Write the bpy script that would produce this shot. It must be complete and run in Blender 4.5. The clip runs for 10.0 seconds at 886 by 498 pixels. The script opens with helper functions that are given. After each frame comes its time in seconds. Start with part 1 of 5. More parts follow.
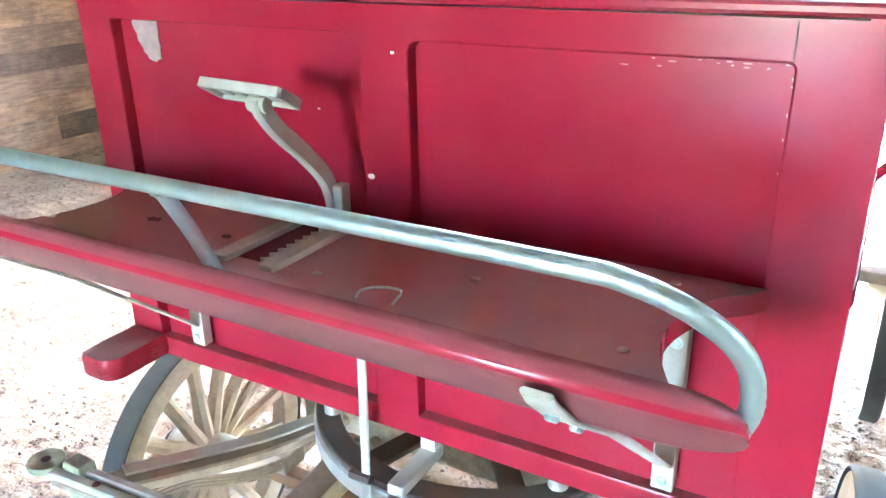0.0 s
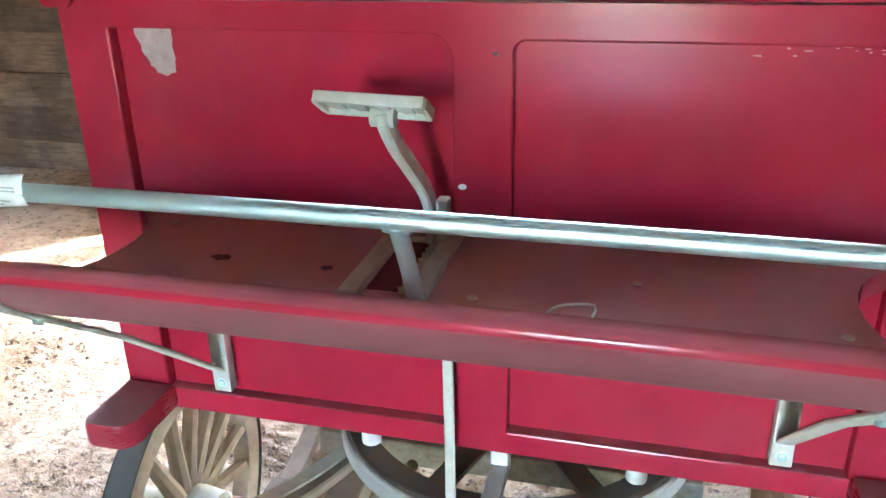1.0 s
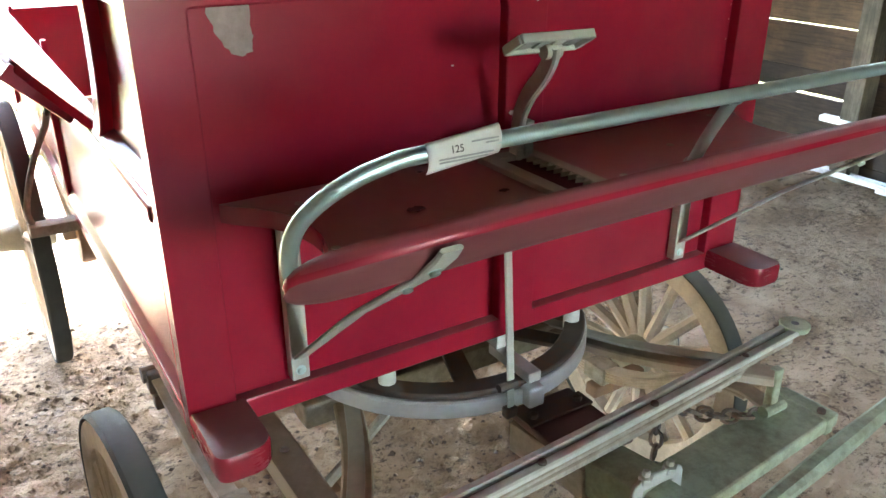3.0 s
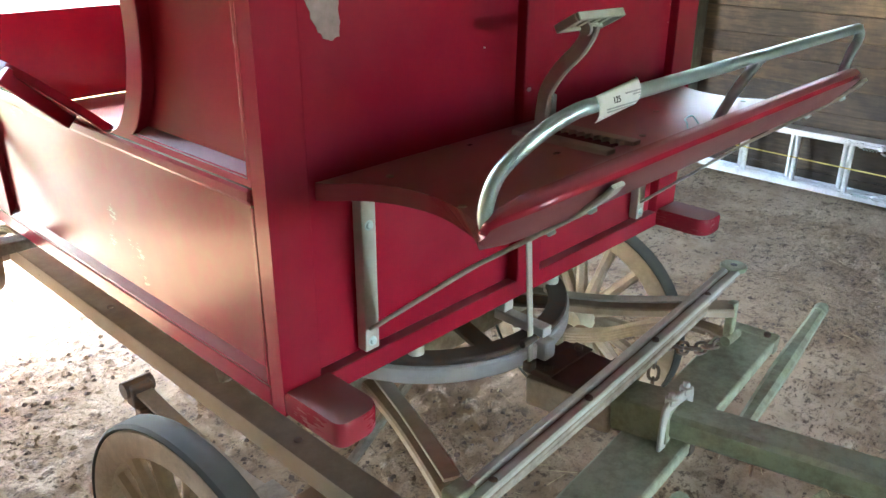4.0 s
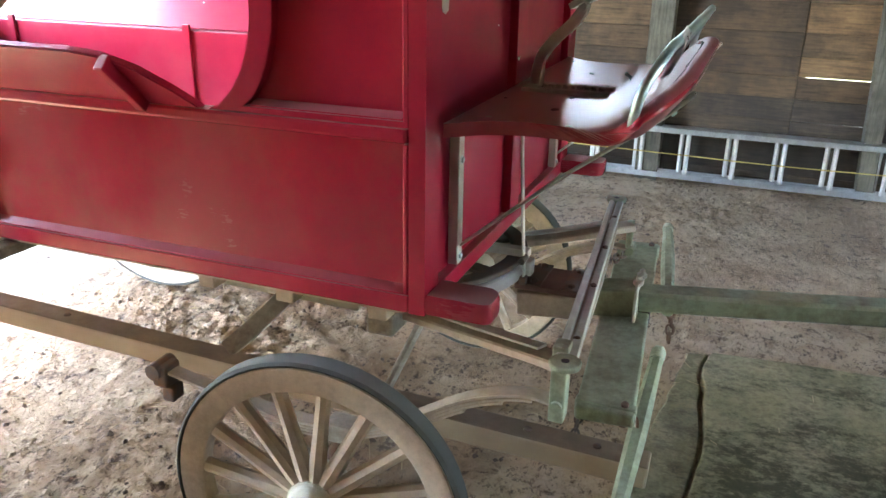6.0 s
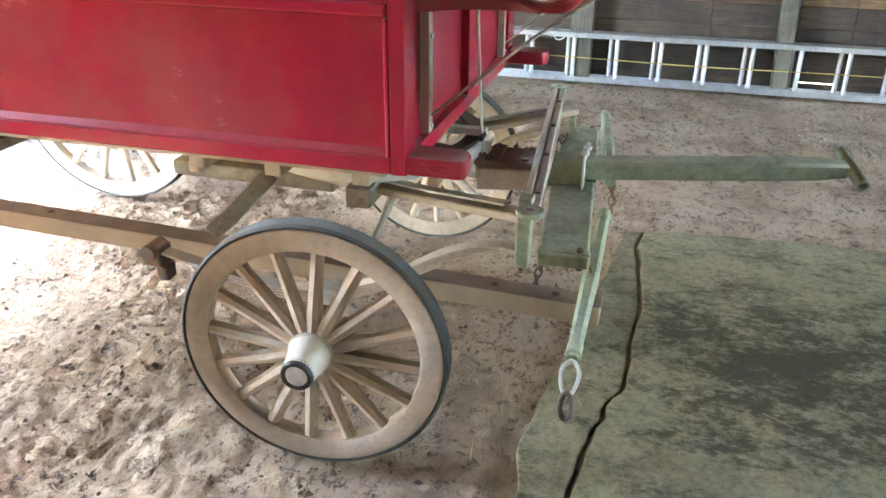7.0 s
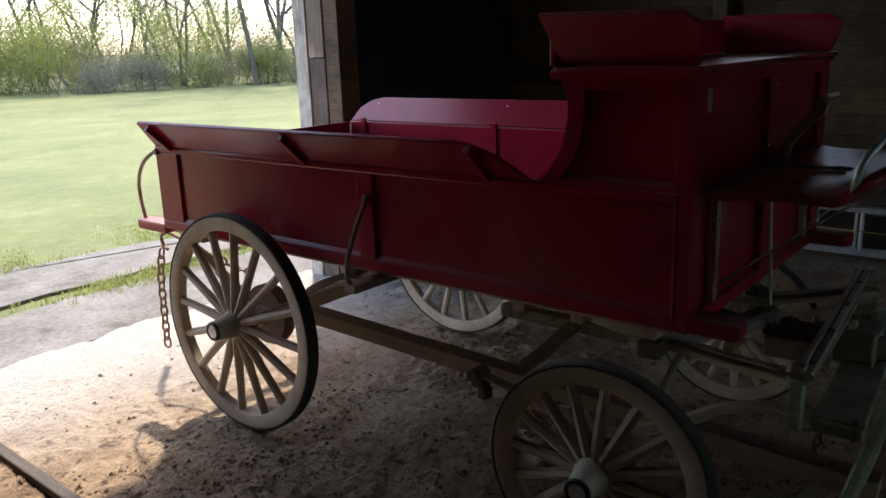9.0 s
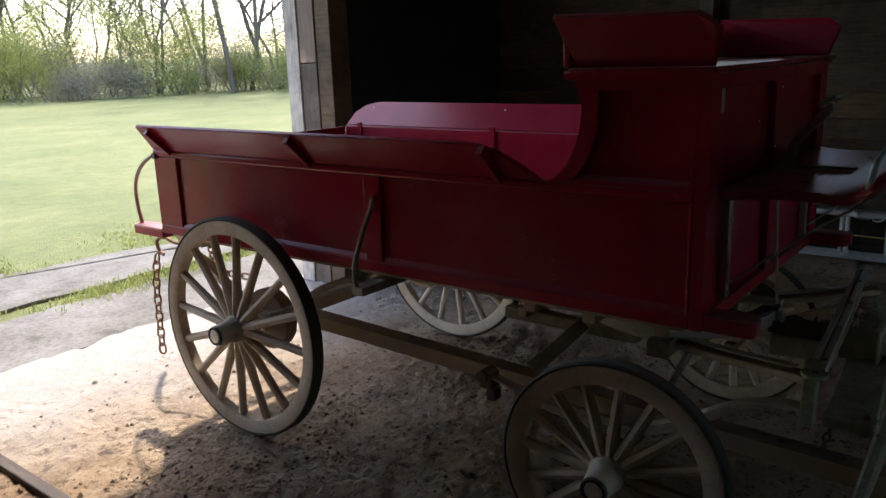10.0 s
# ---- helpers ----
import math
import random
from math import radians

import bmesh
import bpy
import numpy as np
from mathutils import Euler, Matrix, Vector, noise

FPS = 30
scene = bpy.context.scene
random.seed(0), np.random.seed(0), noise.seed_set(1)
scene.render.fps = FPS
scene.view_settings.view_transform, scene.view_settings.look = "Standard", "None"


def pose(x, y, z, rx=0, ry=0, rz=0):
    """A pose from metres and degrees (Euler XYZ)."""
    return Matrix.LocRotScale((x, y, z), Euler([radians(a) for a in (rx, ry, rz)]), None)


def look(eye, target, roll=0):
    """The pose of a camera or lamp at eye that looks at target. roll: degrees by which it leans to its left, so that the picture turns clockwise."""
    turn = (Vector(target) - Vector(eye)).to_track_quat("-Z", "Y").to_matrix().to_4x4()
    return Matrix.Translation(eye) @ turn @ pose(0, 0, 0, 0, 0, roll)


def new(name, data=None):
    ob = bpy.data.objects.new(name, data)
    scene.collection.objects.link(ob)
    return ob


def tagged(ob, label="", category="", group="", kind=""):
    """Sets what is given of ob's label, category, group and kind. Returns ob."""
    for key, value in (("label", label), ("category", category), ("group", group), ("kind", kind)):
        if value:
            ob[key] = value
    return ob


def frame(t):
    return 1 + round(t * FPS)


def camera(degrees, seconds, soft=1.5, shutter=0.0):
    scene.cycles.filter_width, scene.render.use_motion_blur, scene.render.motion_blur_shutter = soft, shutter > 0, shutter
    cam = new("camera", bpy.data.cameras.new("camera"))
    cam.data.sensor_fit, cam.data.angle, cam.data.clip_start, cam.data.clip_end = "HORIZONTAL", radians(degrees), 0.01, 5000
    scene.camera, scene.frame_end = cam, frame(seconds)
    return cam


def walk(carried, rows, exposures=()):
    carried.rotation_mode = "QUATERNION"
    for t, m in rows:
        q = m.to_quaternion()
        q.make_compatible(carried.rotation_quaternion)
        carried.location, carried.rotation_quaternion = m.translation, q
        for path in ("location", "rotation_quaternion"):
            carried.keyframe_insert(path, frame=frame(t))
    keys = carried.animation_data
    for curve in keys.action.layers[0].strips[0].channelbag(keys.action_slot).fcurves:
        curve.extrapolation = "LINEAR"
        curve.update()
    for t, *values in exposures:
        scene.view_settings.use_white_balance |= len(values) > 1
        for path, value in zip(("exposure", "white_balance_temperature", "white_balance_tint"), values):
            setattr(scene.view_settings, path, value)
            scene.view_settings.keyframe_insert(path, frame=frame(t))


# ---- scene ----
cam = camera(58.5, 10.0)
PATH = [
    (0, (0.614, -0.902, 1.538), (-0.313, 0.703, 0.786), -1.0),
    (0.5, (0.457, -1.012, 1.536), (-0.271, 0.69, 0.78), -1.6),
    (1, (0.206, -0.993, 1.544), (-0.259, 0.792, 0.77), -1.0),
    (1.5, (-0.089, -1.063, 1.544), (-0.125, 0.782, 0.774), 0.2),
    (2, (-0.364, -1.115, 1.54), (-0.109, 0.693, 0.724), 1.3),
    (2.5, (-0.572, -1.028, 1.538), (0.074, 0.681, 0.726), -2.1),
    (3, (-0.807, -1.036, 1.541), (0.16, 0.51, 0.719), -0.0),
    (3.2, (-0.911, -1.051, 1.546), (0.169, 0.424, 0.733), 0.5),
    (4.3, (-1.285, -0.815, 1.501), (0.132, 0.361, 0.721), 0.5),
    (4.5, (-1.363, -0.781, 1.495), (0.115, 0.328, 0.73), 0.8),
    (5, (-1.642, -0.714, 1.486), (-0.099, 0.318, 0.74), -0.2),
    (5.2, (-1.722, -0.68, 1.485), (-0.129, 0.28, 0.749), 0.2),
    (6.3, (-1.983, -0.512, 1.445), (-0.217, 0.055, 0.697), 1.1),
    (6.5, (-2.052, -0.512, 1.43), (-0.283, -0.005, 0.647), 1.3),
    (7, (-2.17, -0.518, 1.407), (-0.439, -0.04, 0.527), 0.4),
    (7.5, (-2.241, -0.533, 1.45), (-0.493, -0.064, 0.598), 1.5),
    (8, (-2.341, -0.609, 1.528), (-0.666, 0.297, 0.916), -1.1),
    (8.5, (-2.434, -0.73, 1.535), (-0.954, 0.513, 1.021), -2.4),
    (9, (-2.506, -0.75, 1.533), (-1.011, 0.481, 1.035), -2.0),
    (9.5, (-2.532, -0.741, 1.535), (-1.015, 0.468, 1.047), -2.2),
    (10, (-2.578, -0.673, 1.518), (-1.043, 0.515, 1.037), -1.9),
]
EXPOSE = [(0, 7.95, 6100, 12), (0.5, 7.1, 6400, 12), (1, 7.32, 6350, 12), (1.5, 7.55, 6150, 12), (2, 7.3, 6500, 11), (2.5, 6.6, 7000, 10), (3.2, 6.4, 7350, 12), (4.3, 6.42, 6950, 12), (5.2, 6.38, 6900, 12), (6.3, 6.35, 7150, 13), (7, 6.9, 7100, 13), (7.5, 6.45, 7100, 13), (7.8, 6.15, 6950, 13), (8.1, 5.5, 6700, 13), (8.5, 4.0, 6650, 14), (9, 2.36, 7000, 16), (9.5, 2.2, 7000, 16), (10, 2.38, 7000, 16)]
walk(cam, [(t, look(eye, target, roll)) for t, eye, target, roll in PATH], EXPOSE)

# ---- world and light ----
SUN_DIR = Vector((0.45, 0.50, 1.0)).normalized()
world = bpy.data.worlds.new("sky")
scene.world = world
world.use_nodes = True
wn = world.node_tree
sky = wn.nodes.new("ShaderNodeTexSky")
sky.sky_type, sky.sun_disc = "NISHITA", False
sky.sun_elevation = math.asin(SUN_DIR.z)
sky.sun_rotation = math.atan2(SUN_DIR.x, SUN_DIR.y)
sky.dust_density, sky.air_density = 1.2, 1.0
wn.links.new(sky.outputs[0], wn.nodes["Background"].inputs[0])
wn.nodes["Background"].inputs[1].default_value = 0.15
sun = new("sun", bpy.data.lights.new("sun", "SUN"))
sun.data.energy, sun.data.angle, sun.data.color = 1.55, radians(1.2), (1.0, 0.95, 0.87)
sun.matrix_world = look(SUN_DIR * 30, (0, 0, 0))


# ---- materials ----
def shader(name, rough=0.6, metal=0.0):
    m = bpy.data.materials.new(name)
    m.use_nodes = True
    nt = m.node_tree
    b = nt.nodes["Principled BSDF"]
    b.inputs["Roughness"].default_value, b.inputs["Metallic"].default_value = rough, metal
    return m, nt, b


def nd(nt, kind, **kw):
    n = nt.nodes.new("ShaderNode" + kind)
    for k, v in kw.items():
        if k in n.inputs:
            n.inputs[k].default_value = v
    return n


def coord(nt, scale=(1, 1, 1)):
    c, mp = nt.nodes.new("ShaderNodeTexCoord"), nt.nodes.new("ShaderNodeMapping")
    mp.inputs["Scale"].default_value = scale
    nt.links.new(c.outputs["Object"], mp.inputs[0])
    return mp.outputs[0]


def noisy(nt, vec, scale, detail=4.0, rough=0.6):
    n = nd(nt, "TexNoise", Scale=scale, Detail=detail, Roughness=rough)
    nt.links.new(vec, n.inputs["Vector"])
    return n.outputs["Fac"]


def ramp(nt, fac, stops):
    r = nt.nodes.new("ShaderNodeValToRGB")
    els = r.color_ramp.elements
    while len(els) < len(stops):
        els.new(0.5)
    for e, (p, c) in zip(els, stops):
        e.position = p
        e.color = (*c, 1) if len(c) == 3 else c
    nt.links.new(fac, r.inputs[0])
    return r.outputs[0]


def mixc(nt, fac, a, b, how="MIX"):
    m = nt.nodes.new("ShaderNodeMix")
    m.data_type, m.blend_type = "RGBA", how
    for sock, v in ((m.inputs[0], fac), (m.inputs[6], a), (m.inputs[7], b)):
        if isinstance(v, (int, float)):
            sock.default_value = v
        elif isinstance(v, tuple):
            sock.default_value = (*v, 1)
        else:
            nt.links.new(v, sock)
    return m.outputs[2]


def maths(nt, op, a, b=0.0, clamp=False):
    m = nt.nodes.new("ShaderNodeMath")
    m.operation, m.use_clamp = op, clamp
    for i, v in enumerate((a, b)):
        if isinstance(v, (int, float)):
            m.inputs[i].default_value = v
        else:
            nt.links.new(v, m.inputs[i])
    return m.outputs[0]


def bump(nt, b, height, strength=0.3, dist=0.01):
    n = nd(nt, "Bump", Strength=strength, Distance=dist)
    nt.links.new(height, n.inputs["Height"])
    nt.links.new(n.outputs[0], b.inputs["Normal"])


def up_face(nt):
    g, s = nt.nodes.new("ShaderNodeNewGeometry"), nt.nodes.new("ShaderNodeSeparateXYZ")
    nt.links.new(g.outputs["Normal"], s.inputs[0])
    return s.outputs["Z"]


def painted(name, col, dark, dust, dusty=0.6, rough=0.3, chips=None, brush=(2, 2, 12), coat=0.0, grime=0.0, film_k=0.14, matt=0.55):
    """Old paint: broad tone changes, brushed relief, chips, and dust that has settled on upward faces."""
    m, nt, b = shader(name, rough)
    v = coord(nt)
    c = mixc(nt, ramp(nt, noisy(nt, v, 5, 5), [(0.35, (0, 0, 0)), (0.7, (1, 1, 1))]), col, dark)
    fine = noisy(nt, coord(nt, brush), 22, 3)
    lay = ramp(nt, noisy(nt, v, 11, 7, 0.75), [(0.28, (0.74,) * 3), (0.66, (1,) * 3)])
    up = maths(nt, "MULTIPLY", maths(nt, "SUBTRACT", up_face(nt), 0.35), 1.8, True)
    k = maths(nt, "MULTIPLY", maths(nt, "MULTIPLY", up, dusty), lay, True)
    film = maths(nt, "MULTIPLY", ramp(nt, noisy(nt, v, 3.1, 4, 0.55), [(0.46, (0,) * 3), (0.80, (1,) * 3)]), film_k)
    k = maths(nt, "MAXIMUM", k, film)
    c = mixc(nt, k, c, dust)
    if grime:
        dirt = maths(nt, "ADD", maths(nt, "MULTIPLY", noisy(nt, v, 6, 7, 0.75), 0.7), maths(nt, "MULTIPLY", noisy(nt, v, 45, 4, 0.7), 0.35))
        c = mixc(nt, maths(nt, "MULTIPLY", ramp(nt, dirt, [(0.46, (0,) * 3), (0.66, (1,) * 3)]), grime), c, (0.115, 0.085, 0.055))
    if chips:
        ch = ramp(nt, noisy(nt, v, 38, 3, 0.5), [(0.775, (0,) * 3), (0.79, (1,) * 3)])
        c = mixc(nt, ch, c, chips)
    nt.links.new(c, b.inputs["Base Color"])
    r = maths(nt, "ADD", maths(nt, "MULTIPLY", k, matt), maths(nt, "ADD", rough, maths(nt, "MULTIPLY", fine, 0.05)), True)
    nt.links.new(r, b.inputs["Roughness"])
    worn = ramp(nt, noisy(nt, v, 3.3, 5, 0.6), [(0.48, (0.03,) * 3), (0.70, (0.45,) * 3)])
    bump(nt, b, maths(nt, "ADD", maths(nt, "MULTIPLY", fine, worn), maths(nt, "MULTIPLY", noisy(nt, v, 120, 2), 0.35)), 0.02, 0.004)
    b.inputs["Coat Weight"].default_value = coat
    b.inputs["Specular IOR Level"].default_value = 0.31
    return m


DUST = (0.30, 0.235, 0.17)
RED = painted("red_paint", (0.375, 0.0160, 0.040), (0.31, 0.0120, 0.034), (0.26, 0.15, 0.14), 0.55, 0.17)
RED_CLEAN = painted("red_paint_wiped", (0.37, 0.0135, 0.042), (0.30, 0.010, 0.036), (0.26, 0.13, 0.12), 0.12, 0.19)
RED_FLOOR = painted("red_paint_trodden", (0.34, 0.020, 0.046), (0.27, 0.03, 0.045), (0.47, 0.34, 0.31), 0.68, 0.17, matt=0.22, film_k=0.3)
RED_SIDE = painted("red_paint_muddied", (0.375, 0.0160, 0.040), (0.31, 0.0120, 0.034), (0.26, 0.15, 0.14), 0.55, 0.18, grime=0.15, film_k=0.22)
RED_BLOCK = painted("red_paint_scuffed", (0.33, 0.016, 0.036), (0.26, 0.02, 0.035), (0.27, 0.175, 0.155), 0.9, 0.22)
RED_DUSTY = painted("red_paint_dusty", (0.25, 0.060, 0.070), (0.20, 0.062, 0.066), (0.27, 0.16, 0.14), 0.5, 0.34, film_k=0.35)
CREAM = painted("cream_paint", (0.63, 0.53, 0.415), (0.51, 0.425, 0.325), DUST, 0.7, 0.55, (0.22, 0.16, 0.10), grime=0.36)
SAGE = painted("sage_paint", (0.41, 0.475, 0.325), (0.32, 0.385, 0.25), (0.44, 0.455, 0.345), 0.5, 0.55, (0.15, 0.11, 0.07), grime=0.6)
GREY_GEAR = painted("grey_gear_paint", (0.47, 0.44, 0.36), (0.34, 0.31, 0.24), DUST, 0.75, 0.55, (0.16, 0.12, 0.09), grime=0.65)
WHITE = painted("off_white_paint", (0.70, 0.70, 0.66), (0.58, 0.58, 0.54), (0.40, 0.37, 0.31), 0.3, 0.45, (0.25, 0.2, 0.15), grime=0.18)
PALE = painted("pale_green_paint", (0.56, 0.58, 0.51), (0.45, 0.47, 0.405), (0.36, 0.33, 0.25), 0.28, 0.45, (0.22, 0.17, 0.12), grime=0.22)
HUB = painted("pale_hub_paint", (0.56, 0.545, 0.43), (0.46, 0.445, 0.34), DUST, 0.4, 0.5, (0.22, 0.16, 0.10), grime=0.25)
BEAMPAINT = painted("faded_timber_paint", (0.58, 0.49, 0.35), (0.46, 0.37, 0.26), (0.20, 0.145, 0.108), 1.0, 0.6, (0.2, 0.14, 0.09))


def metal(name, col, rough=0.3, rust=None, metallic=1.0):
    m, nt, b = shader(name, rough, metallic)
    v = coord(nt)
    n = noisy(nt, v, 18, 5, 0.7)
    c = mixc(nt, ramp(nt, n, [(0.45, (0,) * 3), (0.75, (1,) * 3)]), col, rust or tuple(q * 0.7 for q in col))
    nt.links.new(c, b.inputs["Base Color"])
    nt.links.new(maths(nt, "ADD", maths(nt, "MULTIPLY", n, 0.2), rough - 0.08), b.inputs["Roughness"])
    bump(nt, b, noisy(nt, v, 160, 2), 0.1, 0.002)
    return m


STEEL = metal("polished_steel", (0.55, 0.72, 0.70), 0.38, (0.49, 0.66, 0.64), 0.85)
ALU = metal("aluminium", (0.72, 0.75, 0.78), 0.38)
IRON = metal("dark_iron", (0.12, 0.10, 0.085), 0.55, (0.2, 0.1, 0.05), 0.6)
RUST = metal("rusty_iron", (0.23, 0.14, 0.09), 0.7, (0.3, 0.17, 0.08), 0.3)


def plain(name, col, rough, var=0.25, scale=12, bumpy=0.1):
    m, nt, b = shader(name, rough)
    v = coord(nt)
    n = noisy(nt, v, scale, 5, 0.65)
    nt.links.new(mixc(nt, n, tuple(q * (1 - var) for q in col), tuple(min(1, q * (1 + var)) for q in col)), b.inputs["Base Color"])
    bump(nt, b, noisy(nt, v, scale * 8, 3), bumpy, 0.004)
    return m


RUBBER = painted("worn_grey_rubber", (0.058, 0.062, 0.054), (0.022, 0.024, 0.022), (0.18, 0.182, 0.155), 0.55, 0.8, film_k=0.3)
BLACK = plain("black_enamel", (0.02, 0.02, 0.02), 0.4)
PAPER = plain("white_tag", (0.78, 0.80, 0.76), 0.6, 0.05, 20)
INK = plain("black_ink", (0.03, 0.03, 0.03), 0.7)
GREYINK = plain("faint_ink", (0.45, 0.47, 0.46), 0.7)
ROPE = plain("yellow_rope", (0.55, 0.42, 0.12), 0.8)
TEAL = plain("teal_plastic", (0.02, 0.35, 0.38), 0.45)
DRUM = plain("brown_drum", (0.22, 0.14, 0.09), 0.6, 0.4)


def wood(name, a, b_, c_, grain=(1, 1, 14), rough=0.75):
    """Weathered planks: grain streaks, stains, each piece of its own tone."""
    m, nt, b = shader(name, rough)
    info = nt.nodes.new("ShaderNodeObjectInfo")
    v0 = nt.nodes.new("ShaderNodeTexCoord").outputs["Object"]
    off = nt.nodes.new("ShaderNodeVectorMath")
    off.operation = "MULTIPLY_ADD"
    nt.links.new(info.outputs["Random"], off.inputs[0])
    off.inputs[1].default_value = (7, 5, 9)
    nt.links.new(v0, off.inputs[2])
    mp = nt.nodes.new("ShaderNodeMapping")
    mp.inputs["Scale"].default_value = grain
    nt.links.new(off.outputs[0], mp.inputs[0])
    g = noisy(nt, mp.outputs[0], 6, 6, 0.65)
    col = ramp(nt, g, [(0.28, c_), (0.5, a), (0.75, b_)])
    stain = ramp(nt, noisy(nt, off.outputs[0], 2.3, 6, 0.7), [(0.42, (0.45,) * 3), (0.62, (1,) * 3)])
    col = mixc(nt, 1.0, col, stain, "MULTIPLY")
    tone = ramp(nt, info.outputs["Random"], [(0, (0.48, 0.44, 0.42)), (0.5, (0.92, 0.90, 0.87)), (1, (1.28, 1.16, 1.02))])
    col = mixc(nt, 1.0, col, tone, "MULTIPLY")
    nt.links.new(col, b.inputs["Base Color"])
    bump(nt, b, g, 0.35, 0.006)
    return m


BARN = wood("barn_boards", (0.215, 0.14, 0.083), (0.30, 0.20, 0.122), (0.11, 0.07, 0.045), (12, 1, 12))
# darker copies of the barn boards: the east side's dimness is in their colour
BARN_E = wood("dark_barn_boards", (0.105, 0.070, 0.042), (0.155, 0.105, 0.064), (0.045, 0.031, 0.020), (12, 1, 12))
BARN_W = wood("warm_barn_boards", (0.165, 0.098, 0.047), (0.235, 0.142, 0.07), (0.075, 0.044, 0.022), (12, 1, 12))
BARN_X = wood("barn_boards_cross", (0.23, 0.17, 0.12), (0.32, 0.24, 0.17), (0.12, 0.09, 0.06), (1, 12, 12))
POST = wood("barn_posts", (0.135, 0.122, 0.09), (0.185, 0.168, 0.128), (0.07, 0.062, 0.047), (12, 12, 1))
TRIMW = wood("weathered_white_trim", (0.66, 0.63, 0.60), (0.76, 0.73, 0.70), (0.36, 0.31, 0.28), (10, 10, 1))
JAMBW = wood("brownish_jamb_boards", (0.42, 0.33, 0.275), (0.50, 0.41, 0.35), (0.24, 0.18, 0.14), (10, 10, 1))
PALLET = wood("pallet_wood", (0.50, 0.40, 0.27), (0.60, 0.49, 0.34), (0.30, 0.22, 0.14), (10, 10, 1))
ROOFW = wood("roof_boards", (0.13, 0.10, 0.08), (0.18, 0.14, 0.11), (0.07, 0.06, 0.05), (1, 10, 10))


def earth():
    m, nt, b = shader("dry_dirt", 0.95)
    v = coord(nt)
    big = noisy(nt, v, 1.1, 6, 0.65)
    c = ramp(nt, big, [(0.3, (0.285, 0.195, 0.118)), (0.5, (0.41, 0.298, 0.19)), (0.72, (0.50, 0.38, 0.255))])
    spots = ramp(nt, noisy(nt, v, 15, 8, 0.75), [(0.37, (0.24, 0.19, 0.16)), (0.45, (1, 1, 1))])
    c = mixc(nt, 0.9, c, spots, "MULTIPLY")
    crumb = ramp(nt, noisy(nt, coord(nt, (1, 1.7, 1)), 27, 8, 0.82), [(0.41, (1,) * 3), (0.475, (0,) * 3)])
    where = ramp(nt, noisy(nt, v, 2.1, 5, 0.7), [(0.40, (0,) * 3), (0.54, (1,) * 3)])
    c = mixc(nt, maths(nt, "MULTIPLY", maths(nt, "MULTIPLY", crumb, where), 0.92), c, (0.085, 0.06, 0.042))
    damp = ramp(nt, noisy(nt, v, 2.6, 7, 0.72), [(0.40, (0.58, 0.52, 0.46)), (0.55, (1, 1, 1))])
    c = mixc(nt, 0.85, c, damp, "MULTIPLY")
    sep = nt.nodes.new("ShaderNodeSeparateXYZ")
    nt.links.new(v, sep.inputs[0])
    # packed dirt, made paler towards the doorway also to brighten the floor
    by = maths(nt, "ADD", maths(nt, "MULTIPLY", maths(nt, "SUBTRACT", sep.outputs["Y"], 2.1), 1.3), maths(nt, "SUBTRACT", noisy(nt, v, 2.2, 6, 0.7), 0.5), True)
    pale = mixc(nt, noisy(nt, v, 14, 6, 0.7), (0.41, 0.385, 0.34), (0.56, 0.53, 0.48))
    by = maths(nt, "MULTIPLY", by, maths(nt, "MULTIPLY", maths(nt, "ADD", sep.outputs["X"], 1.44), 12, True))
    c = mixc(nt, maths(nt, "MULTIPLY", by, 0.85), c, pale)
    straw = ramp(nt, noisy(nt, coord(nt, (3, 16, 8)), 9, 4, 0.7), [(0.66, (0,) * 3), (0.72, (1,) * 3)])
    c = mixc(nt, maths(nt, "MULTIPLY", straw, 0.35), c, (0.45, 0.36, 0.22))
    nt.links.new(c, b.inputs["Base Color"])
    bump(nt, b, maths(nt, "ADD", noisy(nt, v, 40, 6, 0.75), maths(nt, "MULTIPLY", noisy(nt, v, 12, 5, 0.7), 1.2)), 0.9, 0.028)
    return m


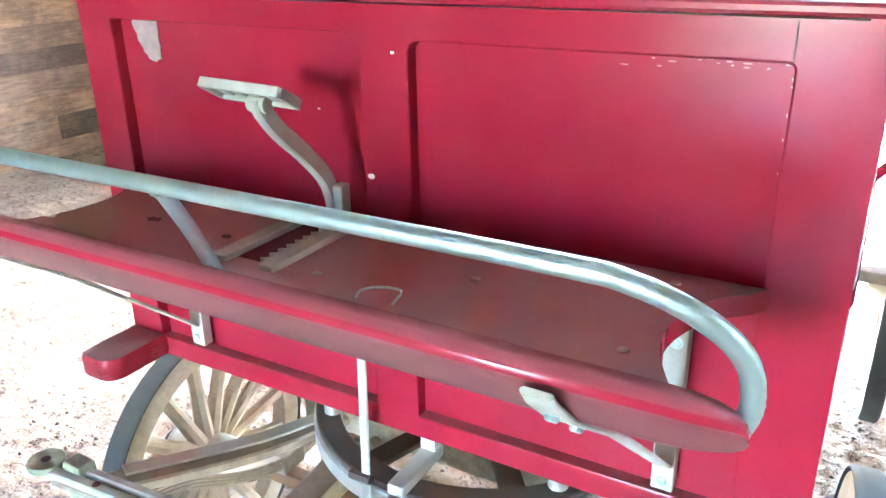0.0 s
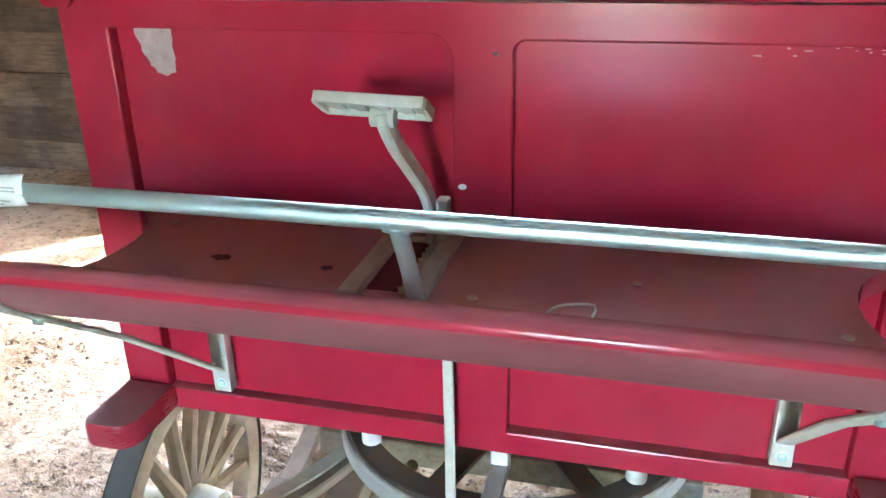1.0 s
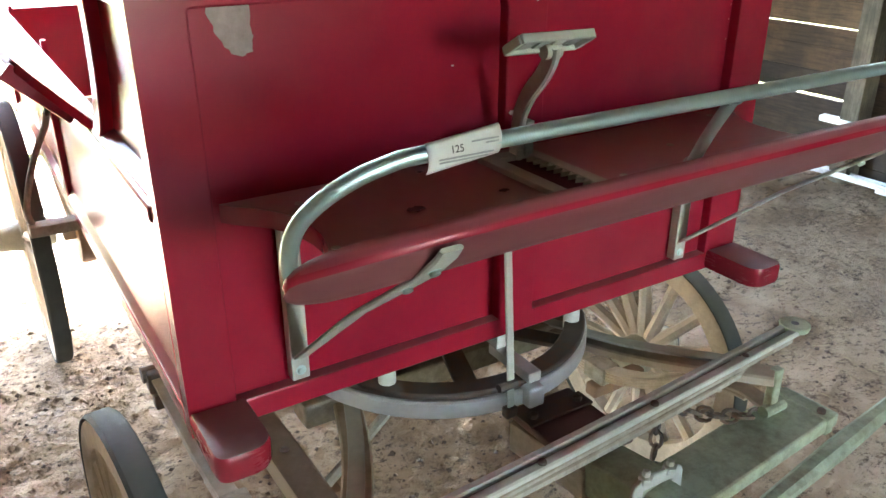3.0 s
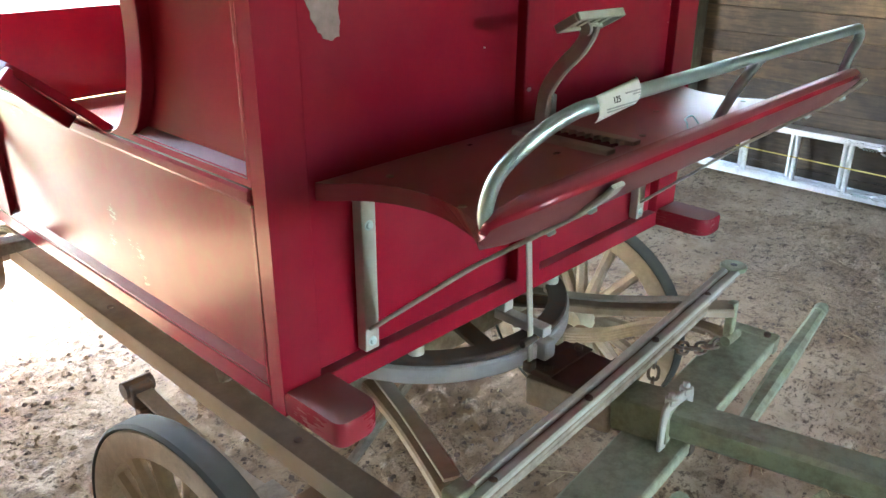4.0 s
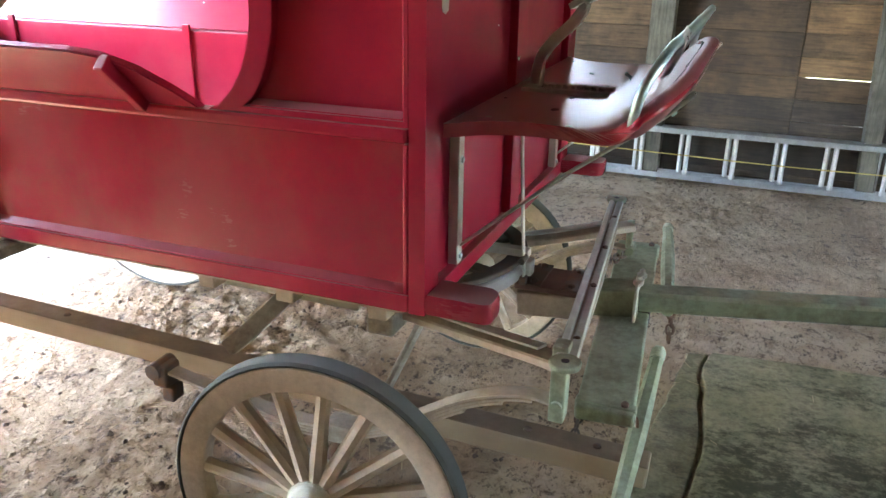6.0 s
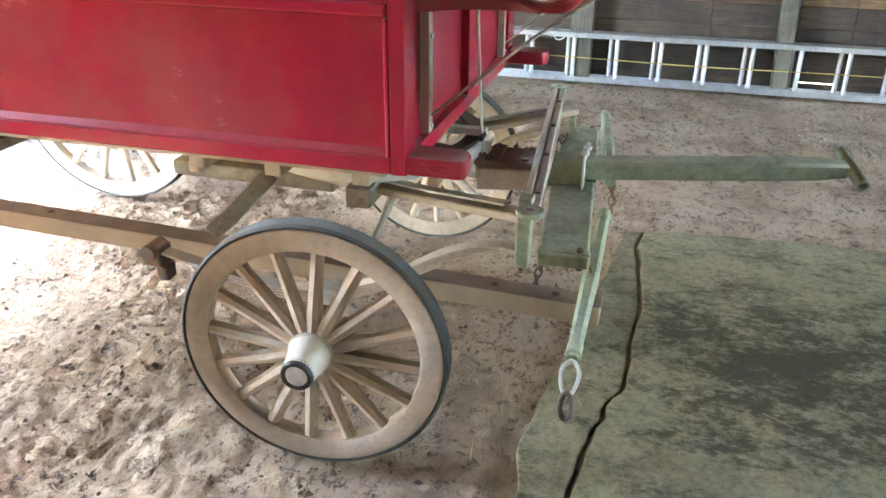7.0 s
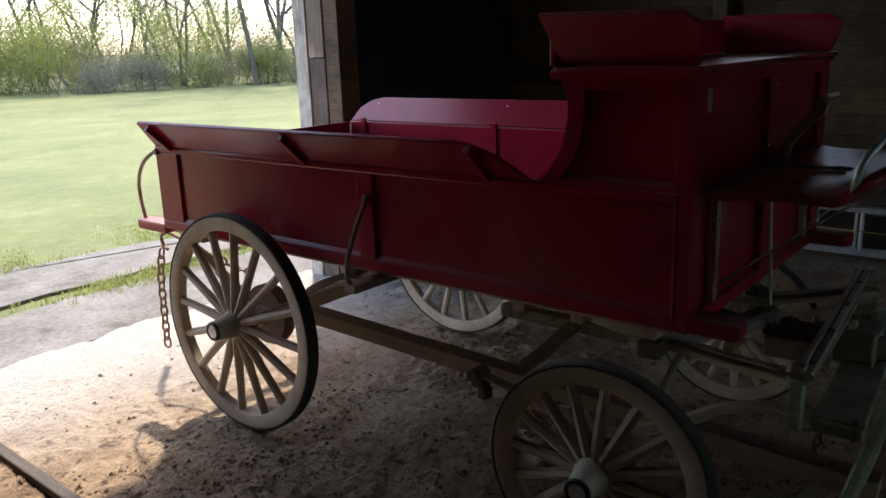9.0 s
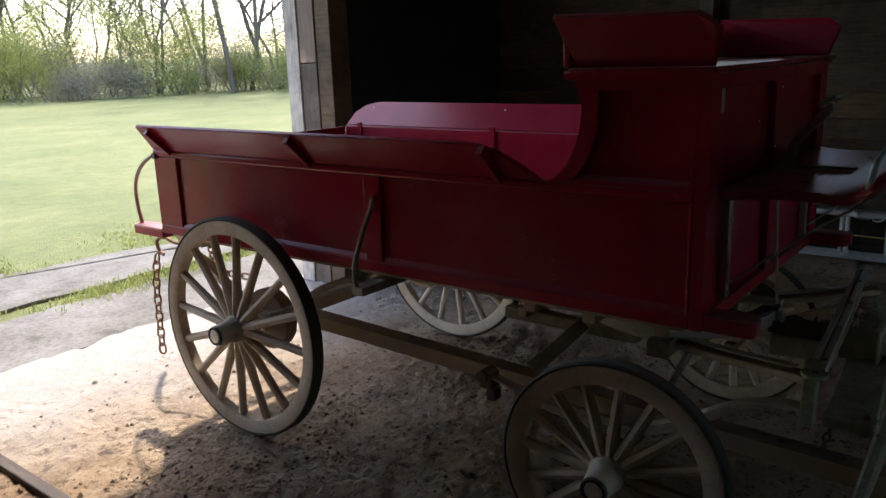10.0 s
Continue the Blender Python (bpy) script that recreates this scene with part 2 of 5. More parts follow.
def slab_mat(name, base, moss, blot=None):
    m, nt, b = shader(name, 0.85)
    v = coord(nt)
    n = noisy(nt, v, 2.0, 7, 0.7)
    c = mixc(nt, ramp(nt, n, [(0.38, (0,) * 3), (0.62, (1,) * 3)]), base, moss)
    damp = ramp(nt, noisy(nt, v, 1.3, 6, 0.75), [(0.52, (1,) * 3), (0.64, (0.62, 0.61, 0.56))])
    c = mixc(nt, 1.0, c, damp, "MULTIPLY")
    grit = ramp(nt, noisy(nt, v, 34, 6, 0.75), [(0.35, (0.5,) * 3), (0.55, (1,) * 3)])
    c = mixc(nt, 0.8, c, grit, "MULTIPLY")
    if blot:
        # broad blackish mould, thickest round one spot and frayed by noise
        d = nt.nodes.new("ShaderNodeVectorMath")
        d.operation = "DISTANCE"
        nt.links.new(v, d.inputs[0])
        d.inputs[1].default_value = blot
        near = ramp(nt, d.outputs["Value"], [(0.05, (0.25,) * 3), (0.65, (0.03,) * 3)])
        u = coord(nt, (1.7, 1, 1))
        k = maths(nt, "ADD", near, maths(nt, "ADD", maths(nt, "MULTIPLY", noisy(nt, u, 4, 8, 0.75), 1.05), maths(nt, "MULTIPLY", noisy(nt, u, 26, 6, 0.85), 0.85)))
        c = mixc(nt, ramp(nt, maths(nt, "MULTIPLY", k, 0.5), [(0.49, (0,) * 3), (0.585, (0.88,) * 3)]), c, (0.05, 0.047, 0.024))
    nt.links.new(c, b.inputs["Base Color"])
    bump(nt, b, noisy(nt, v, 60, 6, 0.7), 0.4, 0.008)
    b.inputs["Specular IOR Level"].default_value = 0.2
    return m


def lawn():
    m, nt, b = shader("lawn_grass", 0.9)
    v = coord(nt)
    n = noisy(nt, v, 0.35, 8, 0.7)
    c = ramp(nt, n, [(0.3, (0.092, 0.122, 0.034)), (0.5, (0.138, 0.162, 0.05)), (0.7, (0.20, 0.21, 0.085))])
    c = mixc(nt, 0.6, c, ramp(nt, noisy(nt, coord(nt, (1, 1, 1)), 7, 6, 0.75), [(0.3, (0.55,) * 3), (0.6, (1.1,) * 3)]), "MULTIPLY")
    nt.links.new(c, b.inputs["Base Color"])
    bump(nt, b, noisy(nt, v, 30, 5, 0.8), 0.7, 0.03)
    return m


DIRT, LAWN = earth(), lawn()
YARD_GREY = slab_mat("unseen_yard_grey", (0.055, 0.055, 0.075), (0.045, 0.045, 0.062))
NEAR_BLACK = wood("blue_black_boards", (0.030, 0.031, 0.036), (0.045, 0.046, 0.052), (0.018, 0.018, 0.02), (1, 12, 12))
SLAB = slab_mat("mossy_concrete", (0.33, 0.285, 0.175), (0.235, 0.215, 0.120), (0.05, -1.02, 0.026))
APRON = slab_mat("grey_concrete", (0.205, 0.197, 0.18), (0.135, 0.128, 0.112))


def leafy(name, a, b_):
    """Thin leaves that let part of the light through."""
    m = bpy.data.materials.new(name)
    m.use_nodes = True
    nt = m.node_tree
    nt.nodes.remove(nt.nodes["Principled BSDF"])
    g = nt.nodes.new("ShaderNodeNewGeometry")
    c = ramp(nt, g.outputs["Random Per Island"], [(0, a), (1, b_)])
    d, t, mx = nt.nodes.new("ShaderNodeBsdfDiffuse"), nt.nodes.new("ShaderNodeBsdfTranslucent"), nt.nodes.new("ShaderNodeMixShader")
    mx.inputs[0].default_value = 0.45
    nt.links.new(c, d.inputs[0])
    nt.links.new(c, t.inputs[0])
    nt.links.new(d.outputs[0], mx.inputs[1])
    nt.links.new(t.outputs[0], mx.inputs[2])
    nt.links.new(mx.outputs[0], nt.nodes["Material Output"].inputs[0])
    return m


LEAF = leafy("spring_leaves", (0.16, 0.20, 0.07), (0.30, 0.345, 0.14))
LEAF_Y = leafy("yellow_green_leaves", (0.22, 0.26, 0.08), (0.38, 0.40, 0.15))
SCRUB = leafy("grey_brush", (0.22, 0.21, 0.165), (0.36, 0.35, 0.28))
BARK = plain("grey_bark", (0.13, 0.115, 0.10), 0.9, 0.4, 3)


# ---- mesh helpers ----
def part(name, bm, material, parent=None, label="", smooth=False):
    me = bpy.data.meshes.new(name)
    bmesh.ops.recalc_face_normals(bm, faces=bm.faces)
    bm.to_mesh(me)
    bm.free()
    me.materials.append(material)
    if smooth:
        for p in me.polygons:
            p.use_smooth = True
        me.set_sharp_from_angle(angle=radians(40))
    ob = new(name, me)
    if parent is not None:
        ob.parent = parent
    return tagged(ob, label)


def thing(name, label, category, group="", at=(0, 0, 0)):
    e = new(name)
    e.location = at
    e.empty_display_size = 0.2
    return tagged(e, label, category, group)


def box(bm, x0, x1, y0, y1, z0, z1, bev=0.0, m=None):
    ret = bmesh.ops.create_cube(bm, size=1.0, matrix=Matrix.Translation(((x0 + x1) / 2, (y0 + y1) / 2, (z0 + z1) / 2)) @ Matrix.Diagonal((x1 - x0, y1 - y0, z1 - z0, 1)))
    vs = ret["verts"]
    if bev:
        es = list({e for v in vs for e in v.link_edges})
        out = bmesh.ops.bevel(bm, geom=es, offset=bev, segments=2, affect="EDGES", profile=0.5)
        vs = list({v for f in out["faces"] for v in f.verts} | {v for v in vs if v.is_valid})
    if m is not None:
        bmesh.ops.transform(bm, matrix=m, verts=vs)
    return vs


def bx(*a, bev=0.003, m=None):
    bm = bmesh.new()
    box(bm, *a, bev=bev, m=m)
    return bm


def bar(bm, a, b, w, h, bev=0.003, up=(0, 0, 1)):
    """A straight bar of width w (across) and height h from a to b."""
    a, b = Vector(a), Vector(b)
    y = (b - a).normalized()
    x = y.cross(Vector(up)).normalized()
    z = x.cross(y)
    m = Matrix((x, y, z)).transposed().to_4x4()
    m.translation = (a + b) / 2
    box(bm, -w / 2, w / 2, -(b - a).length / 2, (b - a).length / 2, -h / 2, h / 2, bev, m)


def barm(a, b, w, h, bev=0.003, up=(0, 0, 1)):
    bm = bmesh.new()
    bar(bm, a, b, w, h, bev, up)
    return bm


def smooth_path(pts, n=8, closed=False):
    """Catmull-Rom through pts."""
    P = [Vector(p) for p in pts]
    out = []
    cnt = len(P)
    for i in range(cnt if closed else cnt - 1):
        p0 = P[(i - 1) % cnt] if closed or i > 0 else P[0] * 2 - P[1]
        p1, p2 = P[i], P[(i + 1) % cnt]
        p3 = P[(i + 2) % cnt] if closed or i + 2 < cnt else P[-1] * 2 - P[-2]
        for k in range(n):
            t = k / n
            out.append(0.5 * ((2 * p1) + (p2 - p0) * t + (2 * p0 - 5 * p1 + 4 * p2 - p3) * t * t + (3 * p1 - p0 - 3 * p2 + p3) * t ** 3))
    if not closed:
        out.append(P[-1])
    return out


def sweep(bm, path, prof, closed=False, up=(0, 0, 1), taper=None, cap=True):
    """Sweeps a closed profile of (side, up) pairs along a path."""
    rings, n = [], len(path)
    U = Vector(up)
    for i, p in enumerate(path):
        if closed:
            t = (path[(i + 1) % n] - path[i - 1]).normalized()
        else:
            t = (path[min(i + 1, n - 1)] - path[max(i - 1, 0)]).normalized()
        s = t.cross(U)
        if s.length < 1e-4:
            s = t.cross(Vector((0, 1, 0.01)))
        s.normalize()
        u = s.cross(t)
        k = taper[i] if taper else 1.0
        rings.append([bm.verts.new(p + s * (a * k) + u * (b * k)) for a, b in prof])
    m = len(prof)
    for i in range(n if closed else n - 1):
        A, B = rings[i], rings[(i + 1) % n]
        for j in range(m):
            bm.faces.new((A[j], A[(j + 1) % m], B[(j + 1) % m], B[j]))
    if not closed and cap:
        bm.faces.new(rings[0][::-1])
        bm.faces.new(rings[-1])


def circle(r, n=10):
    return [(r * math.cos(2 * math.pi * k / n), r * math.sin(2 * math.pi * k / n)) for k in range(n)]


def rect(w, h, c=0.0):
    if not c:
        return [(-w / 2, -h / 2), (w / 2, -h / 2), (w / 2, h / 2), (-w / 2, h / 2)]
    a, b = w / 2, h / 2
    return [(-a + c, -b), (a - c, -b), (a, -b + c), (a, b - c), (a - c, b), (-a + c, b), (-a, b - c), (-a, -b + c)]


def tube(pts, r, n=10, smoothn=6, closed=False, taper=None):
    bm = bmesh.new()
    sweep(bm, smooth_path(pts, smoothn, closed) if smoothn else [Vector(p) for p in pts], circle(r, n), closed, taper=taper)
    return bm


def flat(pts, w, h, smoothn=6, c=0.002, up=(0, 0, 1), closed=False):
    bm = bmesh.new()
    sweep(bm, smooth_path(pts, smoothn, closed) if smoothn else [Vector(p) for p in pts], rect(w, h, c), closed, up)
    return bm


def lathe(bm, prof, n=24, m=None):
    """Turns (along x, radius) pairs round the x axis."""
    rings = []
    for x, r in prof:
        rings.append([bm.verts.new((x, r * math.cos(2 * math.pi * k / n), r * math.sin(2 * math.pi * k / n))) for k in range(n)])
    for A, B in zip(rings, rings[1:]):
        for k in range(n):
            bm.faces.new((A[k], A[(k + 1) % n], B[(k + 1) % n], B[k]))
    if prof[0] != prof[-1] and prof[0][1] > 1e-5:
        bm.faces.new(rings[0])
    if prof[0] != prof[-1] and prof[-1][1] > 1e-5:
        bm.faces.new(rings[-1][::-1])
    if m is not None:
        bmesh.ops.transform(bm, matrix=m, verts=[v for r in rings for v in r])


def prism(bm, pts, lo, hi, axis, bev=0.0):
    """A plate: outline pts in the two other axes, from lo to hi along axis."""
    def at(p, h):
        return (h, p[0], p[1]) if axis == "x" else (p[0], h, p[1]) if axis == "y" else (p[0], p[1], h)
    A = [bm.verts.new(at(p, lo)) for p in pts]
    B = [bm.verts.new(at(p, hi)) for p in pts]
    n = len(pts)
    fs = [bm.faces.new(A), bm.faces.new(B[::-1])]
    for i in range(n):
        fs.append(bm.faces.new((A[i], B[i], B[(i + 1) % n], A[(i + 1) % n])))
    if bev:
        bmesh.ops.recalc_face_normals(bm, faces=fs)
        es = list({e for f in fs[:2] for e in f.edges})
        bmesh.ops.bevel(bm, geom=es, offset=bev, segments=2, affect="EDGES", profile=0.5)


def ring_frame(bm, outer, inner, lo, hi, axis):
    """A plate with a hole: two outlines of as many points."""
    def at(p, h):
        return (h, p[0], p[1]) if axis == "x" else (p[0], h, p[1])
    L = [[bm.verts.new(at(p, h)) for p in o] for o in (outer, inner) for h in (lo, hi)]
    n = len(outer)
    for i in range(n):
        j = (i + 1) % n
        bm.faces.new((L[0][i], L[0][j], L[2][j], L[2][i]))
        bm.faces.new((L[1][i], L[3][i], L[3][j], L[1][j]))
        bm.faces.new((L[0][i], L[1][i], L[1][j], L[0][j]))
        bm.faces.new((L[2][i], L[2][j], L[3][j], L[3][i]))
    bmesh.ops.recalc_face_normals(bm, faces=bm.faces)
    rim = set(L[2] + L[3])
    es = [e for e in bm.edges if all(v in rim for v in e.verts) and e.calc_face_angle(0) > 1 and len({v.co[0 if axis == "x" else 1] > (lo + hi) / 2 for v in e.verts}) == 1]
    bmesh.ops.bevel(bm, geom=es, offset=0.003, segments=2, affect="EDGES", profile=0.5)


# ---- structure: ground, floor, barn ----
X0, X1, Y0, Y1, ROOF = -4.75, 3.62, -4.6, 3.40, 3.7
DOOR_L = -1.52


def sheet(name, xs, ys, zf, material, label):
    """A ground sheet on a grid of the given lines."""
    nx, ny = len(xs), len(ys)
    V = [(x, y, zf(x, y)) for y in ys for x in xs]
    F = [(j * nx + i, j * nx + i + 1, (j + 1) * nx + i + 1, (j + 1) * nx + i) for j in range(ny - 1) for i in range(nx - 1)]
    me = bpy.data.meshes.new(name)
    me.from_pydata(V, [], F)
    me.materials.append(material)
    for p in me.polygons:
        p.use_smooth = True
    return tagged(new(name, me), label, name, kind="structure")


def dirt_z(x, y):
    p = Vector((x, y, 0))
    z = 0.012 * noise.noise(p * 1.7) + 0.006 * noise.noise(p * 5)
    patch = max(0.25, min(1, 0.7 + 1.5 * noise.noise(p * 0.9 + Vector((9, 4, 0)))))
    q = p + Vector((noise.noise(p * 4), noise.noise(p * 4 + Vector((5, 5, 0))), 0)) * 0.08
    z += patch * (0.025 * abs(noise.noise(q * 7)) + 0.024 * abs(noise.noise(q * 15 + Vector((3, 1, 0)))) + 0.013 * noise.noise(q * 34)) - 0.014
    for wx in (-0.68, 0.71):
        z += 0.018 * math.exp(-((x - wx) ** 2 + (y - 1.85) ** 2) / 0.05)
    patch_y = max(0.0, min(1.0, (y - 2.0) / 0.8)) * max(0.0, min(1.0, (0.9 - x) / 0.6))
    z *= 1 - 0.65 * patch_y                     # packed smooth by the doorway
    trod = max(0.0, 1 - math.hypot((x + 0.2) / 1.4, (y + 0.2) / 1.0))
    out = max(0.0, y - 3.46 - 0.09 * noise.noise(p * 2.3) - 0.03 * noise.noise(p * 9))
    return z * (1 - 0.4 * trod) - 0.006 - min(0.045, out * 0.30)


def lin(a, b, s):
    n = max(2, int(round((b - a) / s)) + 1)
    return [a + (b - a) * k / (n - 1) for k in range(n)]


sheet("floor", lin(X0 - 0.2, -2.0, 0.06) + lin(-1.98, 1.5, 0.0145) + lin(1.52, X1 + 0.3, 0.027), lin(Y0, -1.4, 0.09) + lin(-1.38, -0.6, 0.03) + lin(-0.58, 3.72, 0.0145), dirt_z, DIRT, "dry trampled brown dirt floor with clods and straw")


def lawn_z(x, y):
    d = math.hypot(x, y)
    return -0.06 + 0.02 * noise.noise(Vector((x, y, 0)) * 0.35) + (0.0 if d < 60 else 0.004 * (d - 60))


far = [-900, -300, -120, -70, -45, -30, -20]
sheet("ground", far + lin(-15, 26, 0.9) + [30, 36, 45, 70, 120, 300, 900], far + lin(-15, 30, 0.9) + [36, 45, 70, 120, 300, 900], lawn_z, LAWN, "wide mown spring lawn of light green grass")


def slab(name, pts, z0, z1, mat, label):
    bm = bmesh.new()
    prism(bm, pts, z0, z1, "z", 0.006)
    return tagged(part(name, bm, mat), label, "slab", kind="structure")


def wobble(a, b, n, amp, seed):
    rng = random.Random(seed)
    A, B = Vector(a), Vector(b)
    s = Vector((-(B - A).y, (B - A).x)).normalized()
    return [tuple(A.lerp(B, k / n) + s * (rng.uniform(-amp, amp) if 0 < k < n else 0)) for k in range(n)]


# cracked slab ahead of the pole
crack = wobble((0.965, -0.54), (0.83, -0.515), 3, 0.004, 4) + wobble((0.83, -0.515), (0.40, -0.552), 7, 0.008, 1) + wobble((0.40, -0.552), (-0.17, -0.532), 8, 0.008, 6) + wobble((-0.17, -0.532), (-0.25, -0.495), 3, 0.008, 2) + wobble((-0.25, -0.495), (-0.45, -0.462), 4, 0.01, 8) + wobble((-0.45, -0.462), (-0.9, -0.40), 7, 0.012, 3) + [(-0.9, -0.40)]
slab("pavement", [(1.10, -2.9), (1.0, -0.9)] + crack + [(-1.9, -0.42), (-1.9, -2.9)], -0.15, 0.026, SLAB, "cracked greenish concrete slab with dark damp stains")
strip = [(x, y + 0.014) for x, y in crack]
slab("pavement", strip + wobble((-0.9, -0.33), (-0.5, -0.27), 9, 0.006, 31) + wobble((-0.5, -0.27), (0.1, -0.36), 12, 0.006, 32) + wobble((0.1, -0.36), (1.0, -0.46), 16, 0.006, 33), -0.15, 0.016, SLAB, "narrow broken strip of concrete along the crack")
apron_mid = wobble((3.4, 4.5), (-3.0, 4.5), 16, 0.05, 7) + [(-3.0, 4.5)]
slab("pavement", [(3.4, 3.50)] + [(3.4, 4.45)] + [(x, y - 0.13) for x, y in apron_mid] + [(-3.0, 3.50)], -0.2, -0.021, APRON, "weathered grey concrete apron before the doorway")
slab("pavement", [(3.4, 4.55)] + [(x, y + 0.12) for x, y in apron_mid] + [(-3.0, 6.1)] + wobble((-3.0, 6.2), (3.4, 5.0), 16, 0.08, 9), -0.2, -0.024, APRON, "outer slab of grey concrete meeting the lawn")


# unseen dark ground, added to tone down the sheen on the wagon's front
slab("pavement", [(7.0, -4.62), (-9.0, -4.62), (-9.0, -15.0), (7.0, -15.0)], -0.2, -0.03, YARD_GREY, "unseen dark ground added to dim reflections in the wagon")


def grass_tufts(name, n, area, h, seed, mat, label):
    rng = random.Random(seed)
    V, F = [], []
    for _ in range(n):
        x, y = area(rng)
        if noise.noise(Vector((x * 0.9, y * 1.1, 4.0))) < rng.uniform(-0.35, 0.3):
            continue
        for _ in range(rng.randint(4, 9)):
            a, l, w = rng.uniform(0, 6.283), h * rng.uniform(0.4, 1.1), rng.uniform(0.003, 0.006)
            px, py = x + rng.gauss(0, 0.03), y + rng.gauss(0, 0.03)
            dx, dy = math.cos(a), math.sin(a)
            k = len(V)
            V += [(px - dy * w, py + dx * w, -0.03), (px + dy * w, py - dx * w, -0.03), (px + dx * l * 0.5, py + dy * l * 0.5, -0.03 + l)]
            F.append((k, k + 1, k + 2))
    me = bpy.data.meshes.new(name)
    me.from_pydata(V, [], F)
    me.materials.append(mat)
    return tagged(new(name, me), label, "grass", kind="stuff")


grass_tufts("grass", 1700, lambda r: (r.uniform(-2.5, 3.2), 4.47 + r.gauss(0, 0.10)), 0.045, 11, LEAF_Y, "tufts of grass growing in the joint of the apron")
grass_tufts("grass", 2600, lambda r: (r.uniform(-3, 4.5), 5.45 + abs(r.gauss(0, 0.4))), 0.035, 12, LEAF_Y, "ragged grass along the edge of the apron")


def clods(name, n, seed, label, size=(0.006, 0.022), area=(-2.2, 2.0, -0.3, 3.0), mat=None):
    rng = random.Random(seed)
    V, F = [], []
    for _ in range(n):
        x, y, r = rng.uniform(*area[:2]), rng.uniform(*area[2:]), rng.uniform(*size) * rng.uniform(0.4, 1)
        if noise.noise(Vector((x * 1.6, y * 2.2, 0.0))) < rng.uniform(-0.25, 0.25) or (y > 2.0 and x < 0.9 and rng.random() < 0.8):
            continue
        z = dirt_z(x, y)
        k = len(V)
        q = [(1, 0, 0), (-1, 0, 0), (0, 1, 0), (0, -1, 0), (0, 0, 0.8), (0, 0, -0.6)]
        V += [(x + a * r * rng.uniform(0.6, 1.3), y + b * r * rng.uniform(0.6, 1.3), z + c * r * rng.uniform(0.6, 1.2)) for a, b, c in q]
        F += [(k + a, k + b, k + c) for a, b, c in ((0, 2, 4), (2, 1, 4), (1, 3, 4), (3, 0, 4), (2, 0, 5), (1, 2, 5), (3, 1, 5), (0, 3, 5))]
    me = bpy.data.meshes.new(name)
    me.from_pydata(V, [], F)
    me.materials.append(mat or DIRT)
    return tagged(new(name, me), label, name, kind="stuff")


clods("clods", 12000, 21, "loose clods and crumbs of dry dirt", (0.005, 0.018))
clods("droppings", 5200, 22, "dark crumbs of dung and soil", (0.004, 0.016), (-2.2, 2.4, -0.3, 2.9), plain("dark_crumbs", (0.12, 0.085, 0.06), 0.95))

# straw stalks
rng = random.Random(31)
V, F = [], []
for _ in range(900):
    x, y, a, l = rng.uniform(-2.4, 3.2), rng.uniform(-1.5, 3.0), rng.uniform(0, 3.14), rng.uniform(0.02, 0.09)
    z, w, k = dirt_z(x, y) + 0.006, 0.0014, len(V)
    if y < -0.4 and x < 1:
        z += 0.026
    dx, dy = math.cos(a) * l / 2, math.sin(a) * l / 2
    nx, ny = -math.sin(a) * w, math.cos(a) * w
    V += [(x - dx - nx, y - dy - ny, z), (x - dx + nx, y - dy + ny, z), (x + dx + nx, y + dy + ny, z + 0.004), (x + dx - nx, y + dy - ny, z + 0.004), (x, y, z + 0.004)]
    F += [(k, k + 1, k + 4), (k + 1, k + 2, k + 4), (k + 2, k + 3, k + 4), (k + 3, k, k + 4)]
me = bpy.data.meshes.new("straw")
me.from_pydata(V, [], F)
me.materials.append(plain("dry_straw", (0.42, 0.32, 0.18), 0.8))
tagged(new("straw", me), "scattered dry straw and hay stalks", "straw", kind="stuff")


# dark wood for the sill and low east boards, shade included in its colour
DARK_WOOD = wood("dark_brown_boards", (0.062, 0.042, 0.027), (0.10, 0.068, 0.045), (0.028, 0.020, 0.014), (12, 1, 12))


def wall(name, label):
    return tagged(new(name), label, "wall", kind="structure")


def plank_row(owner, axis, at, thick, a, b, zs, mat, seed, skip=None, lens=(2.2, 3.4), gap=0.004):
    """Horizontal boards along a wall, each a piece of its own."""
    rng = random.Random(seed)
    for z0, z1 in zs:
        s = a
        while s < b - 0.05:
            e = min(b, s + rng.uniform(*lens))
            if b - e < 0.6:
                e = b
            d, tilt = rng.uniform(-0.004, 0.004), rng.uniform(-0.003, 0.003)
            if not (skip and skip(s, e, z0, z1)):
                if axis == "x":
                    bm = bx(at + d, at + d + thick, s, e, z0 + gap / 2, z1 - gap / 2 + tilt, bev=0.007)
                else:
                    bm = bx(s, e, at + d, at + d + thick, z0 + gap / 2, z1 - gap / 2 + tilt, bev=0.007)
                # east boards take their tone by height, the shaded bottom painted darkest
                part("board", bm, mat if axis != "x" or at < 0 else DARK_WOOD if z1 < 0.58 else BARN_W if z1 < 1.2 else BARN_E, owner)
            s = e


def courses(z0, z1, h, seed, jit=0.02):
    rng = random.Random(seed)
    out, z = [], z0
    while z < z1 - 0.03:
        e = min(z1, z + h * rng.uniform(1 - jit * 4, 1 + jit * 4))
        out.append((z, e))
        z = e
    return out


east = wall("wall_east", "weathered brown horizontal barn boards with daylight in the gaps")
full = [(-0.05, 0.075), (0.075, 0.27), (0.27, 0.43), (0.43, 0.57), (0.57, 0.712), (0.712, 0.832), (0.832, 0.98), (0.98, 1.16), (1.16, 1.36), (1.36, 1.56), (1.56, 1.76), (1.76, 1.96), (1.96, 2.15), (2.15, 2.34)] + courses(2.34, ROOF, 0.21, 3)


